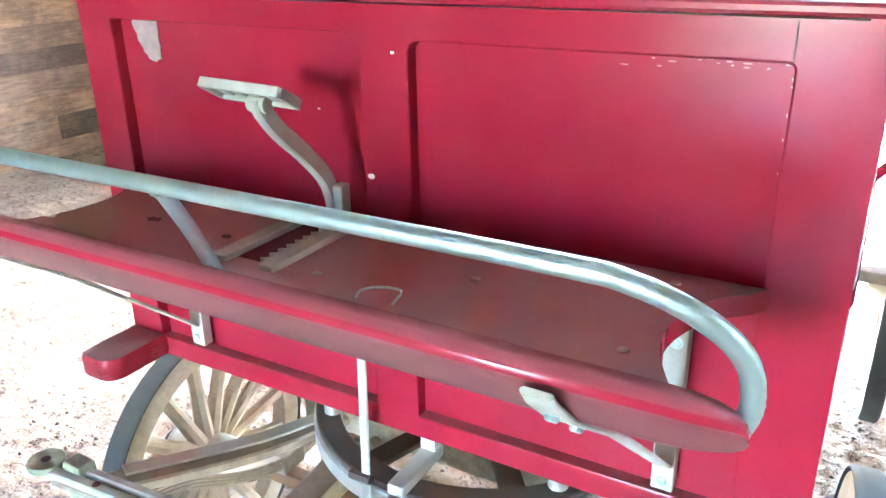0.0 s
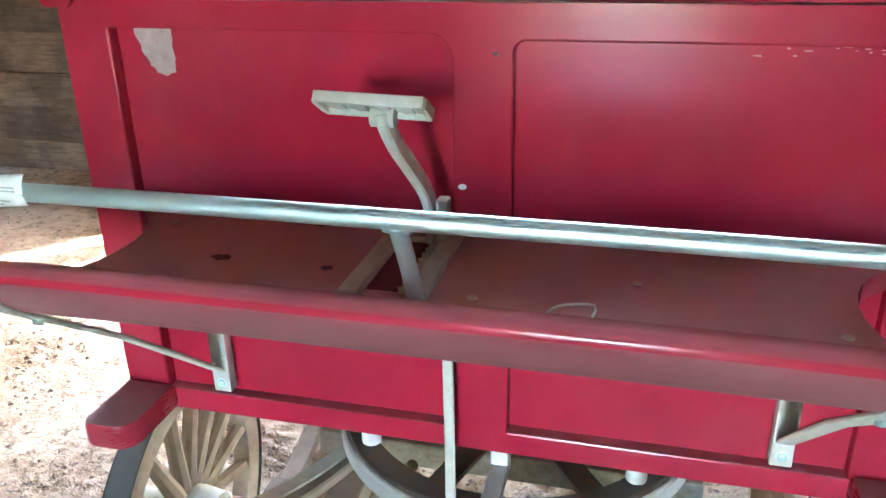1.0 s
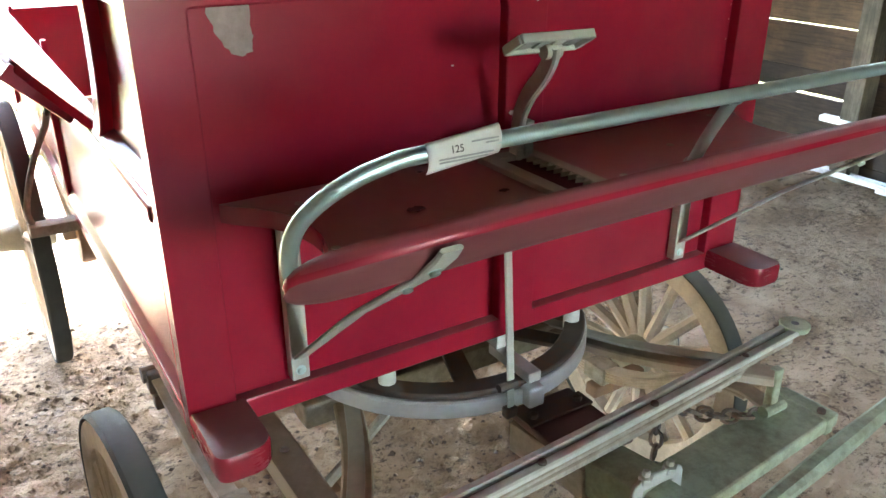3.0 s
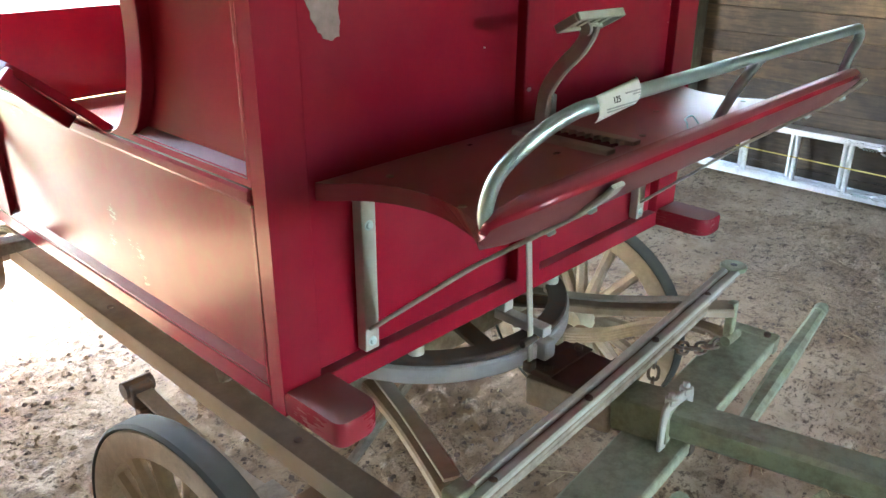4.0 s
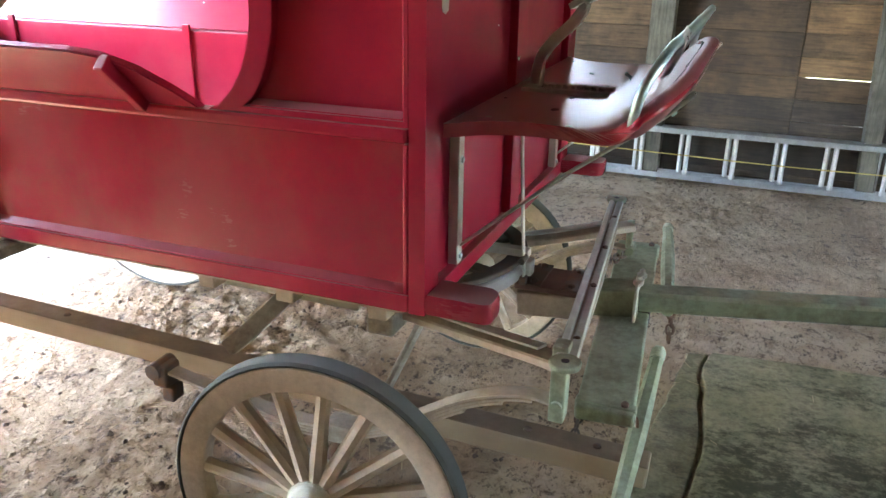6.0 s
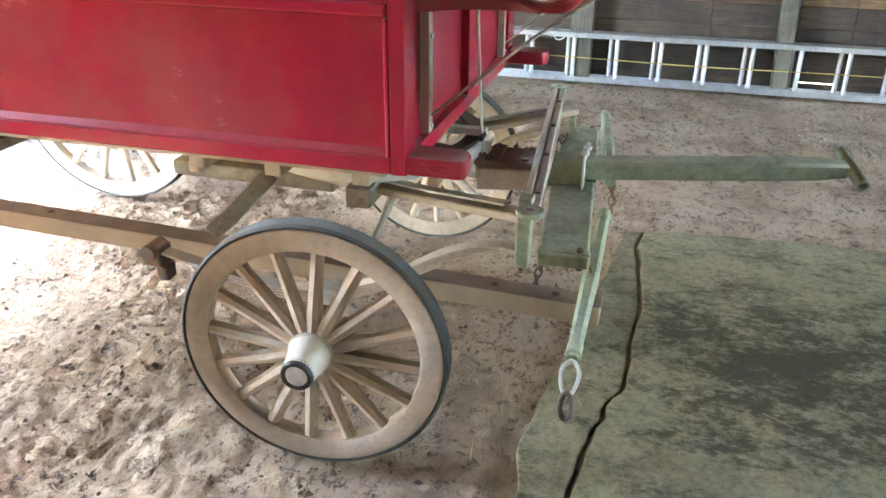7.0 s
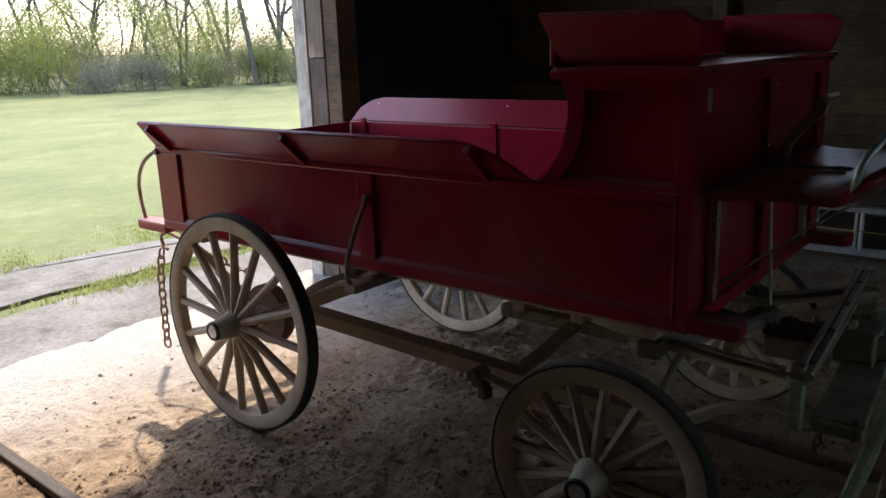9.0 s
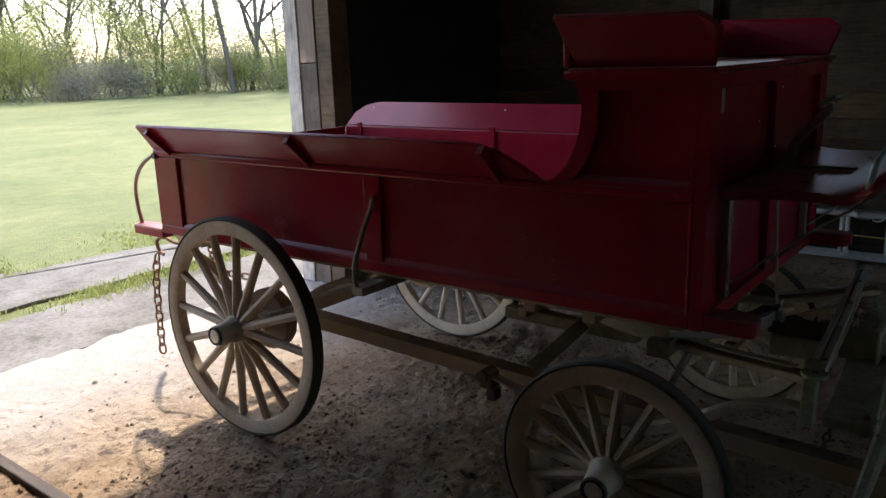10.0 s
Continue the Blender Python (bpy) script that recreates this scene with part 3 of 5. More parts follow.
def slits(gaps):
    """The courses with some tops planed down, so that daylight shows between two boards."""
    return [(a, b - dict(gaps).get(round(b, 3), 0.0)) for a, b in full]


for (ya, yb), gaps in (((Y0, -2.94), ()), ((-2.94, -1.69), ((0.712, 0.004),)), ((-1.69, -1.35), ((0.075, 0.012), (0.712, 0.008), (0.832, 0.009))),
                       ((-1.35, -0.8), ((0.43, 0.003), (0.712, 0.003), (0.832, 0.003))), ((-0.8, 0.05), ((0.712, 0.004),)), ((0.05, 1.48), ((1.16, 0.003),)), ((1.48, Y1), ((0.075, 0.02), (0.43, 0.016), (0.832, 0.010)))):
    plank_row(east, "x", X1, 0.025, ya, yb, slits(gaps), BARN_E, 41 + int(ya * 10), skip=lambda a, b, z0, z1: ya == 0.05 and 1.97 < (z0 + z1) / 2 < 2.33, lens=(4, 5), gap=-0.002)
for ya in (-2.94, -1.69, -1.35, -0.8, 0.05, 1.48):       # unseen strips added outside to stop daylight leaking through the joints
    part("batten", bx(X1 + 0.031, X1 + 0.05, ya - 0.05, ya + 0.05, -0.05, ROOF, bev=0.003), BARN_E, east)
for ya, yb in ((0.05, 0.55), (1.40, 1.48)):
    plank_row(east, "x", X1, 0.025, ya, yb, [q for q in full if 1.97 < sum(q) / 2 < 2.33], BARN_E, 77, lens=(4, 5), gap=-0.002)
win = tagged(new("window_1"), "small unglazed window with thick wooden bars", "window", kind="structure")
part("window_frame", bx(X1 - 0.02, X1 - 0.001, 0.50, 0.55, 1.93, 2.37, bev=0.003), POST, win)
part("window_frame", bx(X1 - 0.02, X1 - 0.001, 1.40, 1.45, 1.93, 2.37, bev=0.003), POST, win)
for y in (0.66, 0.84, 1.02, 1.20):
    part("mullion", bx(X1 - 0.012, X1 + 0.03, y, y + 0.065, 1.9655, 2.339, bev=0.003), POST, win)
part("transom", bx(X1 - 0.015, X1 - 0.0125, 0.551, 1.399, 2.135, 2.170, bev=0.001), POST, win)
part("window_sill", bx(X1 - 0.05, X1 - 0.001, 0.55, 1.40, 1.935, 1.965, bev=0.003), POST, win)
west = wall("wall_west", "old brown log-like wall boards of the barn")
plank_row(west, "x", X0 - 0.03, 0.03, Y0, Y1, courses(-0.05, ROOF, 0.17, 8), BARN, 42, gap=-0.002)
north = wall("wall_north", "near-black boards beside the open doorway")
zs = courses(-0.05, ROOF, 0.24, 9)
# these boards are drawn far darker than the rest of the north wall
plank_row(north, "y", Y1, 0.03, 1.162, X1 + 0.03, [(-0.05, 0.6), (0.6, 1.19), (1.19, 1.8), (1.8, 2.42), (2.42, ROOF)], NEAR_BLACK, 43, gap=-0.002)
plank_row(north, "y", Y1, 0.03, X0 - 0.03, DOOR_L - 0.14, zs[1:], BARN_X, 44, gap=-0.002)
for xa, xb in ((X0 - 0.03, -4.66), (-4.22, DOOR_L - 0.14)):     # the lowest board has rotted away by the post
    plank_row(north, "y", Y1, 0.03, xa, xb, zs[:1], BARN_X, 49, gap=-0.002)
plank_row(north, "y", Y1, 0.03, DOOR_L - 0.14, 1.162, [(3.352, ROOF)], BARN_X, 45)
# unseen wall; its opening is set by reflections and sized to light the wagon's front
south = wall("wall_south", "unseen boarded end wall with a narrow opening for light")
plank_row(south, "y", Y0 - 0.03, 0.03, X0 - 0.03, -0.30, zs, BARN_X, 46, gap=-0.002)
plank_row(south, "y", Y0 - 0.03, 0.03, 0.44, X1 + 0.03, zs, BARN_X, 47, gap=-0.002)
plank_row(south, "y", Y0 - 0.03, 0.03, -0.30, 0.44, [(2.2, ROOF)], BARN_X, 48)

# unseen roof; its wide east overhang is added to keep sun off the window
bm = bmesh.new()
x = X0 - 0.3
while x < X1 + 1.1:
    box(bm, x, x + 0.23, Y0 - 0.4, Y1 + 0.4, ROOF + 0.12, ROOF + 0.145)
    x += 0.232
for y in lin(Y0, Y1, 0.62):
    box(bm, X0, X1, y - 0.025, y + 0.025, ROOF - 0.03, ROOF + 0.119)
tagged(part("ceiling", bm, ROOFW), "unseen dark unpainted roof boards on rafters, overhang blocking the sun", "ceiling", kind="structure")


def post(x0, x1, y0, y1, z1, label, mat=POST, lean=0.0):
    bm = bx(x0, x1, y0, y1, -0.05, z1, bev=0.006)
    for v in bm.verts:
        v.co.y += lean * v.co.z
    return tagged(part("post", bm, mat), label, "post", "barn posts", "structure")


post(3.46, X1 - 0.005, -0.02, 0.13, ROOF, "dark square barn post against the boards")
post(3.48, X1 - 0.005, -1.34, -1.24, ROOF, "slim grey-green barn post against the boards", lean=0.04)
post(3.48, X1 - 0.005, 1.42, 1.53, ROOF, "rough barn post against the boards")
post(3.48, X1 - 0.005, -3.0, -2.88, ROOF, "rough barn post against the boards")
post(X0, X0 + 0.14, 1.2, 1.34, ROOF, "rough barn post against the boards")
post(X0, X0 + 0.14, -1.8, -1.66, ROOF, "rough barn post against the boards")
post(-4.72, -4.46, 3.22, 3.38, ROOF, "pale grey barn post in the corner", PALLET)
# doorway trims
door = tagged(new("door_1"), "open barn doorway with weathered wooden jambs", "doorway", kind="structure")
part("jamb", bx(1.130, 1.30, 3.05, 3.178, -0.05, 3.35, bev=0.005), BARN, door, "brown inner door post")
part("jamb", bx(1.122, 1.18, 3.180, 3.328, -0.05, 1.478, bev=0.004), JAMBW, door, "weathered brownish jamb board")
part("jamb", bx(1.120, 1.18, 3.182, 3.328, 1.484, 3.35, bev=0.004), JAMBW, door, "weathered brownish jamb board")
part("trim", bx(1.110, 1.16, 3.330, 3.45, -0.05, 3.35, bev=0.004), TRIMW, door, "flaking white door trim")
part("jamb", bx(DOOR_L - 0.13, DOOR_L + 0.03, 3.12, 3.26, -0.05, 3.35, bev=0.006), PALLET, door, "pale yellowish door post")
part("lintel", bx(DOOR_L - 0.12, 1.10, Y1 - 0.09, Y1 - 0.003, 3.2, 3.349, bev=0.006), POST, door, "heavy timber lintel")
bm = bmesh.new()
prism(bm, [(-1.440, 1.80), (-1.392, 1.80), (-1.385, 3.2), (-1.435, 3.2)], -0.06, 0.024, "z", 0.006)
for v in bm.verts:
    if v.co.y < 2.1 and v.co.z > 0:
        v.co.z -= 0.012
tagged(part("floor_beam", bm, DARK_WOOD), "dark narrow timber sill let into the dirt floor", "beam")


# ---- trees beyond the lawn ----
def limb(bm, a, d, length, r, depth, rng, tips, seg=4):
    pts, p, dd = [a.copy()], a.copy(), d.normalized()
    for _ in range(seg):
        dd = (dd + Vector((rng.gauss(0, 0.16), rng.gauss(0, 0.16), rng.gauss(0.04, 0.08)))).normalized()
        p = p + dd * (length / seg)
        pts.append(p.copy())
    sides = 7 if depth == 0 else 5 if depth == 1 else 3
    sweep(bm, pts, circle(r, sides), taper=[1 - 0.72 * k / seg for k in range(seg + 1)], up=(0.3, 0.9, 0.1), cap=False)
    if depth >= 3:
        tips += pts[1:]
        return
    if depth >= 1:
        tips += pts[2:]
    n = (9, 5, 4)[depth]
    for k in range(n):
        f = rng.uniform(0.35, 1.0) if depth else rng.uniform(0.3, 1.0)
        i = min(seg - 1, int(f * seg))
        q = pts[i].lerp(pts[i + 1], f * seg - i)
        side = Vector((rng.gauss(0, 1), rng.gauss(0, 1), rng.uniform(0.15, 0.9))).normalized()
        limb(bm, q, dd * 0.45 + side, length * rng.uniform(0.34, 0.62), r * (1 - 0.7 * f) * 0.7, depth + 1, rng, tips, 3)


def leaf_cloud(tips, n, spread, size, rng):
    V, F = [], []
    for _ in range(n):
        c = tips[rng.randrange(len(tips))] + Vector((rng.gauss(0, spread), rng.gauss(0, spread), rng.gauss(0, spread * 0.8)))
        u = Vector((rng.gauss(0, 1), rng.gauss(0, 1), rng.gauss(0, 1))).normalized() * size * rng.uniform(0.5, 1.2)
        w = u.cross(Vector((rng.gauss(0, 1), rng.gauss(0, 1), rng.gauss(0, 1)))).normalized() * u.length * 0.6
        k = len(V)
        V += [tuple(c - u), tuple(c + w), tuple(c + u), tuple(c - w)]
        F.append((k, k + 1, k + 2, k + 3))
    me = bpy.data.meshes.new("crown")
    me.from_pydata(V, [], F)
    return me


def tree(x, y, h, seed, leaves, mat, label):
    rng = random.Random(seed)
    t = thing("tree", label, "tree", "trees at the edge of the lawn", (x, y, -0.1))
    bm, tips = bmesh.new(), []
    stems = rng.choice((1, 1, 2, 2, 3))
    for k in range(stems):
        s = 0.05 if stems == 1 else 0.2
        limb(bm, Vector((rng.gauss(0, 0.08), rng.gauss(0, 0.08), 0)), Vector((rng.gauss(0, s), rng.gauss(0, s), 1)), h * (1 - 0.18 * k), h * rng.uniform(0.006, 0.0125) / stems ** 0.4, 0, rng, tips, 7)
    part("trunk", bm, BARK, t, smooth=True)
    me = leaf_cloud(tips, leaves * 14, 0.36, 0.036, rng)
    me.materials.append(mat)
    tagged(new("crown", me), "thin crown of fresh spring leaves").parent = t
    return t


def shrub(x, y, r, h, seed, n, mat, label):
    rng = random.Random(seed)
    t = thing("shrub", label, "shrub", "brush at the edge of the lawn", (x, y, -0.1))
    tips = []
    for k in range(7):
        a = rng.uniform(0, 6.283)
        bm = bmesh.new()
        limb(bm, Vector((rng.gauss(0, r * 0.3), rng.gauss(0, r * 0.3), 0)), Vector((math.cos(a) * 0.5, math.sin(a) * 0.5, 1)), h * rng.uniform(0.6, 1), 0.03, 2, rng, tips, 4)
        part("stem", bm, BARK, t)
    me = leaf_cloud([q * 1.0 for q in tips] + [Vector((rng.gauss(0, r * 0.5), rng.gauss(0, r * 0.5), abs(rng.gauss(0, h * 0.4)))) for _ in range(30)], n * 8, 0.34, 0.04, rng)
    me.materials.append(mat)
    tagged(new("foliage", me)).parent = t
    return t


rng = random.Random(77)
EYE_END = Vector((-2.7, -0.6))
for k in range(52):
    az = radians(22 + k * 1.2 + rng.uniform(-0.6, 0.6))
    d = rng.uniform(41, 54)
    tree(EYE_END.x + d * math.cos(az), EYE_END.y + d * math.sin(az), rng.uniform(8.5, 17), 100 + k, rng.randint(80, 700), LEAF_Y if k % 2 == 0 else LEAF,
         "tall half-bare tree coming into spring leaf")
for k in range(60):
    az = radians(22 + k * 1.05 + rng.uniform(-0.7, 0.7))
    d = rng.uniform(40, 48)
    brushy = rng.random() < 0.35
    big = rng.random() ** 1.5
    shrub(EYE_END.x + d * math.cos(az), EYE_END.y + d * math.sin(az), 0.85 + 1.3 * big, (1.2 + 3.8 * big) * (0.55 if brushy else 1), 300 + k, int(500 + 1500 * big), SCRUB if brushy else (LEAF, LEAF_Y)[rng.random() < 0.45],
          "tangle of grey leafless brush" if brushy else "bushy shrub with fresh yellow-green leaves")
# far woods
rng = random.Random(91)
tips = []
for _ in range(2600):
    az, d = radians(rng.uniform(15, 90)), rng.uniform(54, 74)
    tips.append(Vector((EYE_END.x + d * math.cos(az), EYE_END.y + d * math.sin(az), abs(rng.gauss(0, 6.0)))))
me = leaf_cloud(tips, 260000, 1.0, 0.075, rng)
me.name = "woods"
me.materials.append(SCRUB)
tagged(new("woods", me), "hazy grey-brown woods far behind the lawn", "woods", kind="stuff")


# ---- the wagon ----
wagon = thing("wagon", "red painted farm wagon with cream spoked wheels standing in the barn", "wagon")
ZB, ZP, ZR, ZT = 0.780, 0.818, 1.150, 1.447     # body bottom, panel bottom, side rail top, seat rail
W = 0.61                                       # half width of the body
YB = 2.43                                      # tail of the body


def wp(name, bm, mat, label="", parent=None, smooth=False):
    return part(name, bm, mat, parent or wagon, label, smooth)


def rounded(x0, x1, z0, z1, r, n=5, q=None):
    """An outline with its two top corners rounded, as many points whatever r."""
    pts = [(x0, z0), (x1, z0)]
    pts += [(x1 - r + r * math.cos(a), z1 - r + r * math.sin(a)) for a in [math.pi / 2 * k / n for k in range(n + 1)]]
    r = r if q is None else q
    pts += [(x0 + r + r * math.cos(a), z1 - r + r * math.sin(a)) for a in [math.pi / 2 + math.pi / 2 * k / n for k in range(n + 1)]]
    return pts


FLECK = plain("pink_crack_glints", (0.50, 0.15, 0.19), 0.25, 0.4, 40)
# front: framing round two sunk panels
bm = bmesh.new()
ring_frame(bm, rounded(-W, 0.003, ZB, ZT, 0.0005), rounded(-0.535, -0.037, ZP, 1.408, 0.032, q=0.004), 0.0, 0.034, "y")
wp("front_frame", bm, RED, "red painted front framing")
bm = bmesh.new()
ring_frame(bm, rounded(0.003, W, ZB, ZT, 0.0005), rounded(0.043, 0.519, ZP, 1.401, 0.008, q=0.016), 0.0, 0.034, "y")
wp("front_frame", bm, RED, "red painted front framing")
wp("front_panel", bx(-0.55, -0.02, 0.022, 0.033, ZP - 0.015, 1.425), RED, "sunk front panel with a scraped patch")
wp("front_panel", bx(0.028, 0.535, 0.022, 0.033, ZP - 0.015, 1.418), RED, "sunk front panel")
# cracked filler patch on the panel
rng = random.Random(4)
pts = [(-0.506, 1.4065), (-0.480, 1.4070), (-0.452, 1.4065), (-0.450, 1.385), (-0.447, 1.366), (-0.449, 1.350), (-0.462, 1.342), (-0.477, 1.345), (-0.492, 1.360), (-0.500, 1.382)]
bm = bmesh.new()
P2 = smooth_path([(x, z, 0) for x, z in pts], 3, True)
prism(bm, [(p.x + rng.gauss(0, 0.0018), p.y + rng.gauss(0, 0.0018)) for p in P2], 0.0208, 0.0225, "y")
wp("filler_patch", bm, plain("scraped_filler", (0.36, 0.27, 0.25), 0.7, 0.5, 40), "scraped pale patch where the paint is gone")
for cx, cz, r in ((-0.024, 1.207, 0.0042), (0.020, 1.385, 0.002), (-0.128, 1.292, 0.0015)):
    bm = bmesh.new()
    prism(bm, [(cx + r * 1.5 * math.cos(a), cz + r * math.sin(a)) for a in [k * 1.047 for k in range(6)]], -0.001 if abs(cx) < 0.035 else 0.0208, 0.0226, "y")
    wp("paint_chip", bm, PAPER, "bare pale fleck in the paint")

wp("joint", bx(0.5155, 0.5168, -0.0005, 0.001, 1.403, 1.4465, bev=0), plain("dark_joint", (0.10, 0.006, 0.014), 0.6), "open joint in the framing")
rng = random.Random(12)
for k in range(20):
    # flecks for cracks and painted highlights along the second panel's top and one upright
    if k < 14:
        cx, cz = 0.30 + 0.215 * rng.random() ** 0.6, 1.399 - abs(rng.gauss(0, 0.006))
        a, b = rng.uniform(0.002, 0.007), rng.uniform(0.0006, 0.0014)
    else:
        cx, cz = 0.517 - abs(rng.gauss(0, 0.003)), rng.uniform(1.27, 1.39)
        a, b = rng.uniform(0.0008, 0.0016), rng.uniform(0.001, 0.004)
    bm = bmesh.new()
    prism(bm, [(cx + a * rng.uniform(0.6, 1.2) * math.cos(q * 1.047), cz + b * rng.uniform(0.6, 1.2) * math.sin(q * 1.047)) for q in range(6)], 0.0214, 0.0226, "y")
    wp("crack_glint", bm, FLECK)
for s in (-1, 1):
    # lower side wall: rails, stiles and two sunk panels
    x_in, x_out = s * 0.583, s * W
    lo, hi = min(x_in, x_out), max(x_in, x_out)
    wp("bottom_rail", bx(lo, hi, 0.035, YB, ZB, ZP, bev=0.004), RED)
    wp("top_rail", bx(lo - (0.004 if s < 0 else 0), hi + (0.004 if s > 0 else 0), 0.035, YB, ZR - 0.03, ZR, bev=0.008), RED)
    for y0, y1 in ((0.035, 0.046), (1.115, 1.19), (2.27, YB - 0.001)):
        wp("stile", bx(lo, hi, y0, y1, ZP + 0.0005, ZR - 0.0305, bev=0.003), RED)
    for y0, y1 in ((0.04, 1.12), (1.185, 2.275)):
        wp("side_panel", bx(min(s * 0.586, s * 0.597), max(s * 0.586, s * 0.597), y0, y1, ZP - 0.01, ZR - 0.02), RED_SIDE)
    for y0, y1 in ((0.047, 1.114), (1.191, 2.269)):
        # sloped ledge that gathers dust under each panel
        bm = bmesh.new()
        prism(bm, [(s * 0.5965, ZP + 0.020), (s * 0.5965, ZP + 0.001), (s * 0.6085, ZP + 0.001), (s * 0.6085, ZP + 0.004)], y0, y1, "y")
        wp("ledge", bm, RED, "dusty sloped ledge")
    wp("inner_lining", bx(min(s * 0.570, s * 0.5825), max(s * 0.570, s * 0.5825), 0.35, YB - 0.024, 0.79, ZR - 0.002), RED)
    # seat side with the curved rear edge
    rear = [(p.y, p.z) for p in smooth_path([(0, 0.468, ZR), (0, 0.430, ZR + 0.020), (0, 0.388, ZR + 0.075), (0, 0.362, ZR + 0.15), (0, 0.357, ZR + 0.22), (0, 0.372, 1.415), (0, 0.386, 1.436)], 4)]
    inner = [(p.y, p.z) for p in smooth_path([(0, 0.385, ZR + 0.012), (0, 0.362, ZR + 0.03), (0, 0.333, ZR + 0.08), (0, 0.313, ZR + 0.14), (0, 0.306, ZR + 0.2), (0, 0.306, 1.39), (0, 0.306, 1.408)], 4)]
    bm = bmesh.new()
    ring_frame(bm, [(0.035, ZR)] + rear + [(0.035, 1.436)], [(0.046, ZR + 0.012)] + inner + [(0.046, 1.408)], lo, hi, "x")
    wp("seat_side", bm, RED, "seat side with a scrolled rear edge")
    bm = bmesh.new()
    prism(bm, [(0.036, ZR + 0.004), (0.392, ZR + 0.004), (0.350, ZR + 0.06), (0.333, ZR + 0.14), (0.333, 1.42), (0.036, 1.42)], s * 0.5835, s * 0.589, "x")
    wp("seat_side_panel", bm, RED)
    bm = bmesh.new()
    prism(bm, [(s * 0.5885, ZR + 0.026), (s * 0.5885, ZR + 0.0125), (s * 0.6075, ZR + 0.0125), (s * 0.6075, ZR + 0.015)], 0.048, 0.370, "y")
    wp("ledge", bm, RED, "dusty sloped ledge")
    # moulding and flared seat wing
    bm = bmesh.new()
    sweep(bm, [Vector((s * 0.606, -0.008, 1.448)), Vector((s * 0.606, 0.385, 1.448)), Vector((s * 0.606, 0.400, 1.447))], rect(0.05, 0.024, 0.007))
    wp("seat_moulding", bm, RED, "rounded moulding under the seat", smooth=True)
    bm = bmesh.new()
    n = Vector((s * 0.83, 0, -0.55)) * 0.018
    base, top = s * 0.60, s * 0.672
    out = [(base, 0.000, 1.461), (base, 0.372, 1.461), (top, 0.415, 1.60), (s * 0.674, 0.02, 1.590), (s * 0.664, -0.022, 1.56), (s * 0.63, -0.012, 1.51)]
    A = [bm.verts.new(p) for p in out]
    B = [bm.verts.new(Vector(p) - n) for p in out]
    bm.faces.new(A)
    bm.faces.new(B[::-1])
    for i in range(6):
        bm.faces.new((A[i], B[i], B[(i + 1) % 6], A[(i + 1) % 6]))
    bmesh.ops.recalc_face_normals(bm, faces=bm.faces)
    bmesh.ops.bevel(bm, geom=bm.edges[:], offset=0.003, segments=2, affect="EDGES")
    wp("seat_wing", bm, RED, "flared red side board of the seat")
    # flare board and its cleats
    bm = bmesh.new()
    lean = Vector((s * 0.118, 0, 0.118))
    nn = Vector((s * 0.74, 0, -0.67)) * 0.016
    edge = [(0.0, 0.485), (0.0, 2.425)] + ([(1.0, 2.365)] if s < 0 else [(0.55, 2.41), (0.85, 2.36), (1.0, 2.28)]) + [(1.0, 0.70), (0.93, 0.63), (0.72, 0.57), (0.4, 0.525)]
    A = [bm.verts.new(Vector((s * 0.592, y, ZR + 0.003)) + lean * f) for f, y in edge]
    B = [bm.verts.new(v.co + nn) for v in A]
    bm.faces.new(A)
    bm.faces.new(B[::-1])
    for i in range(len(edge)):
        j = (i + 1) % len(edge)
        bm.faces.new((A[i], B[i], B[j], A[j]))
    bmesh.ops.recalc_face_normals(bm, faces=bm.faces)
    bmesh.ops.bevel(bm, geom=[e for e in bm.edges if e.calc_face_angle(0) > 0.8], offset=0.003, segments=2, affect="EDGES")
    flare = wp("flare_board", bm, RED_CLEAN, "outward leaning red side board")
    for y in (0.622, 1.44, 2.292):
        a, b = Vector((s * 0.613, y, ZR - 0.005)), Vector((s * 0.592, y, ZR)) + lean * 0.93 + nn * 1.4
        wp("cleat", barm(a, b, 0.035, 0.022, 0.003, up=(0, 1, 0)), RED, "dark red wooden cleat", flare)
        bm = bmesh.new()
        q = Vector((s * 0.592, y, ZR)) + lean * 0.75
        lathe(bm, [(-0.004, 0.0), (-0.003, 0.004), (0, 0.005)], 8, Matrix.Translation(q) @ Matrix.Rotation(0 if s > 0 else math.pi, 4, "Z"))
        wp("bolt", bm, STEEL, "", flare)
    # sills that stand out ahead and behind as blocks
    for y0, y1, n_ in ((-0.135, -0.0015, "foot_block"), (YB + 0.002, YB + 0.235, "tail_block")):
        k = y0 if n_ == "foot_block" else y1
        o = y1 if n_ == "foot_block" else y0
        sg = 1 if n_ == "foot_block" else -1
        bm = bmesh.new()
        dz = 0.0 if sg > 0 else -0.030
        r_in, r_out = 0.034, 0.020
        arc = [(0.522 + r_in - r_in * math.cos(a), k + sg * (r_in - r_in * math.sin(a))) for a in [q * math.pi / 10 for q in range(6)]]
        arc += [(W - r_out + r_out * math.sin(a), k + sg * (r_out - r_out * math.cos(a))) for a in [q * math.pi / 10 for q in range(6)]]
        prism(bm, [(s * 0.522, o)] + [(s * x, y) for x, y in arc] + [(s * W, o)], 0.781 + dz, 0.828 + dz, "z", 0.009)
        wp(n_, bm, RED_BLOCK if sg > 0 else RED, "red block end of the wagon sill", smooth=True)
wp("sill", bx(-0.575, 0.575, 0.06, YB - 0.03, 0.758, 0.7795, bev=0.003), CREAM, "boarded wagon bottom")
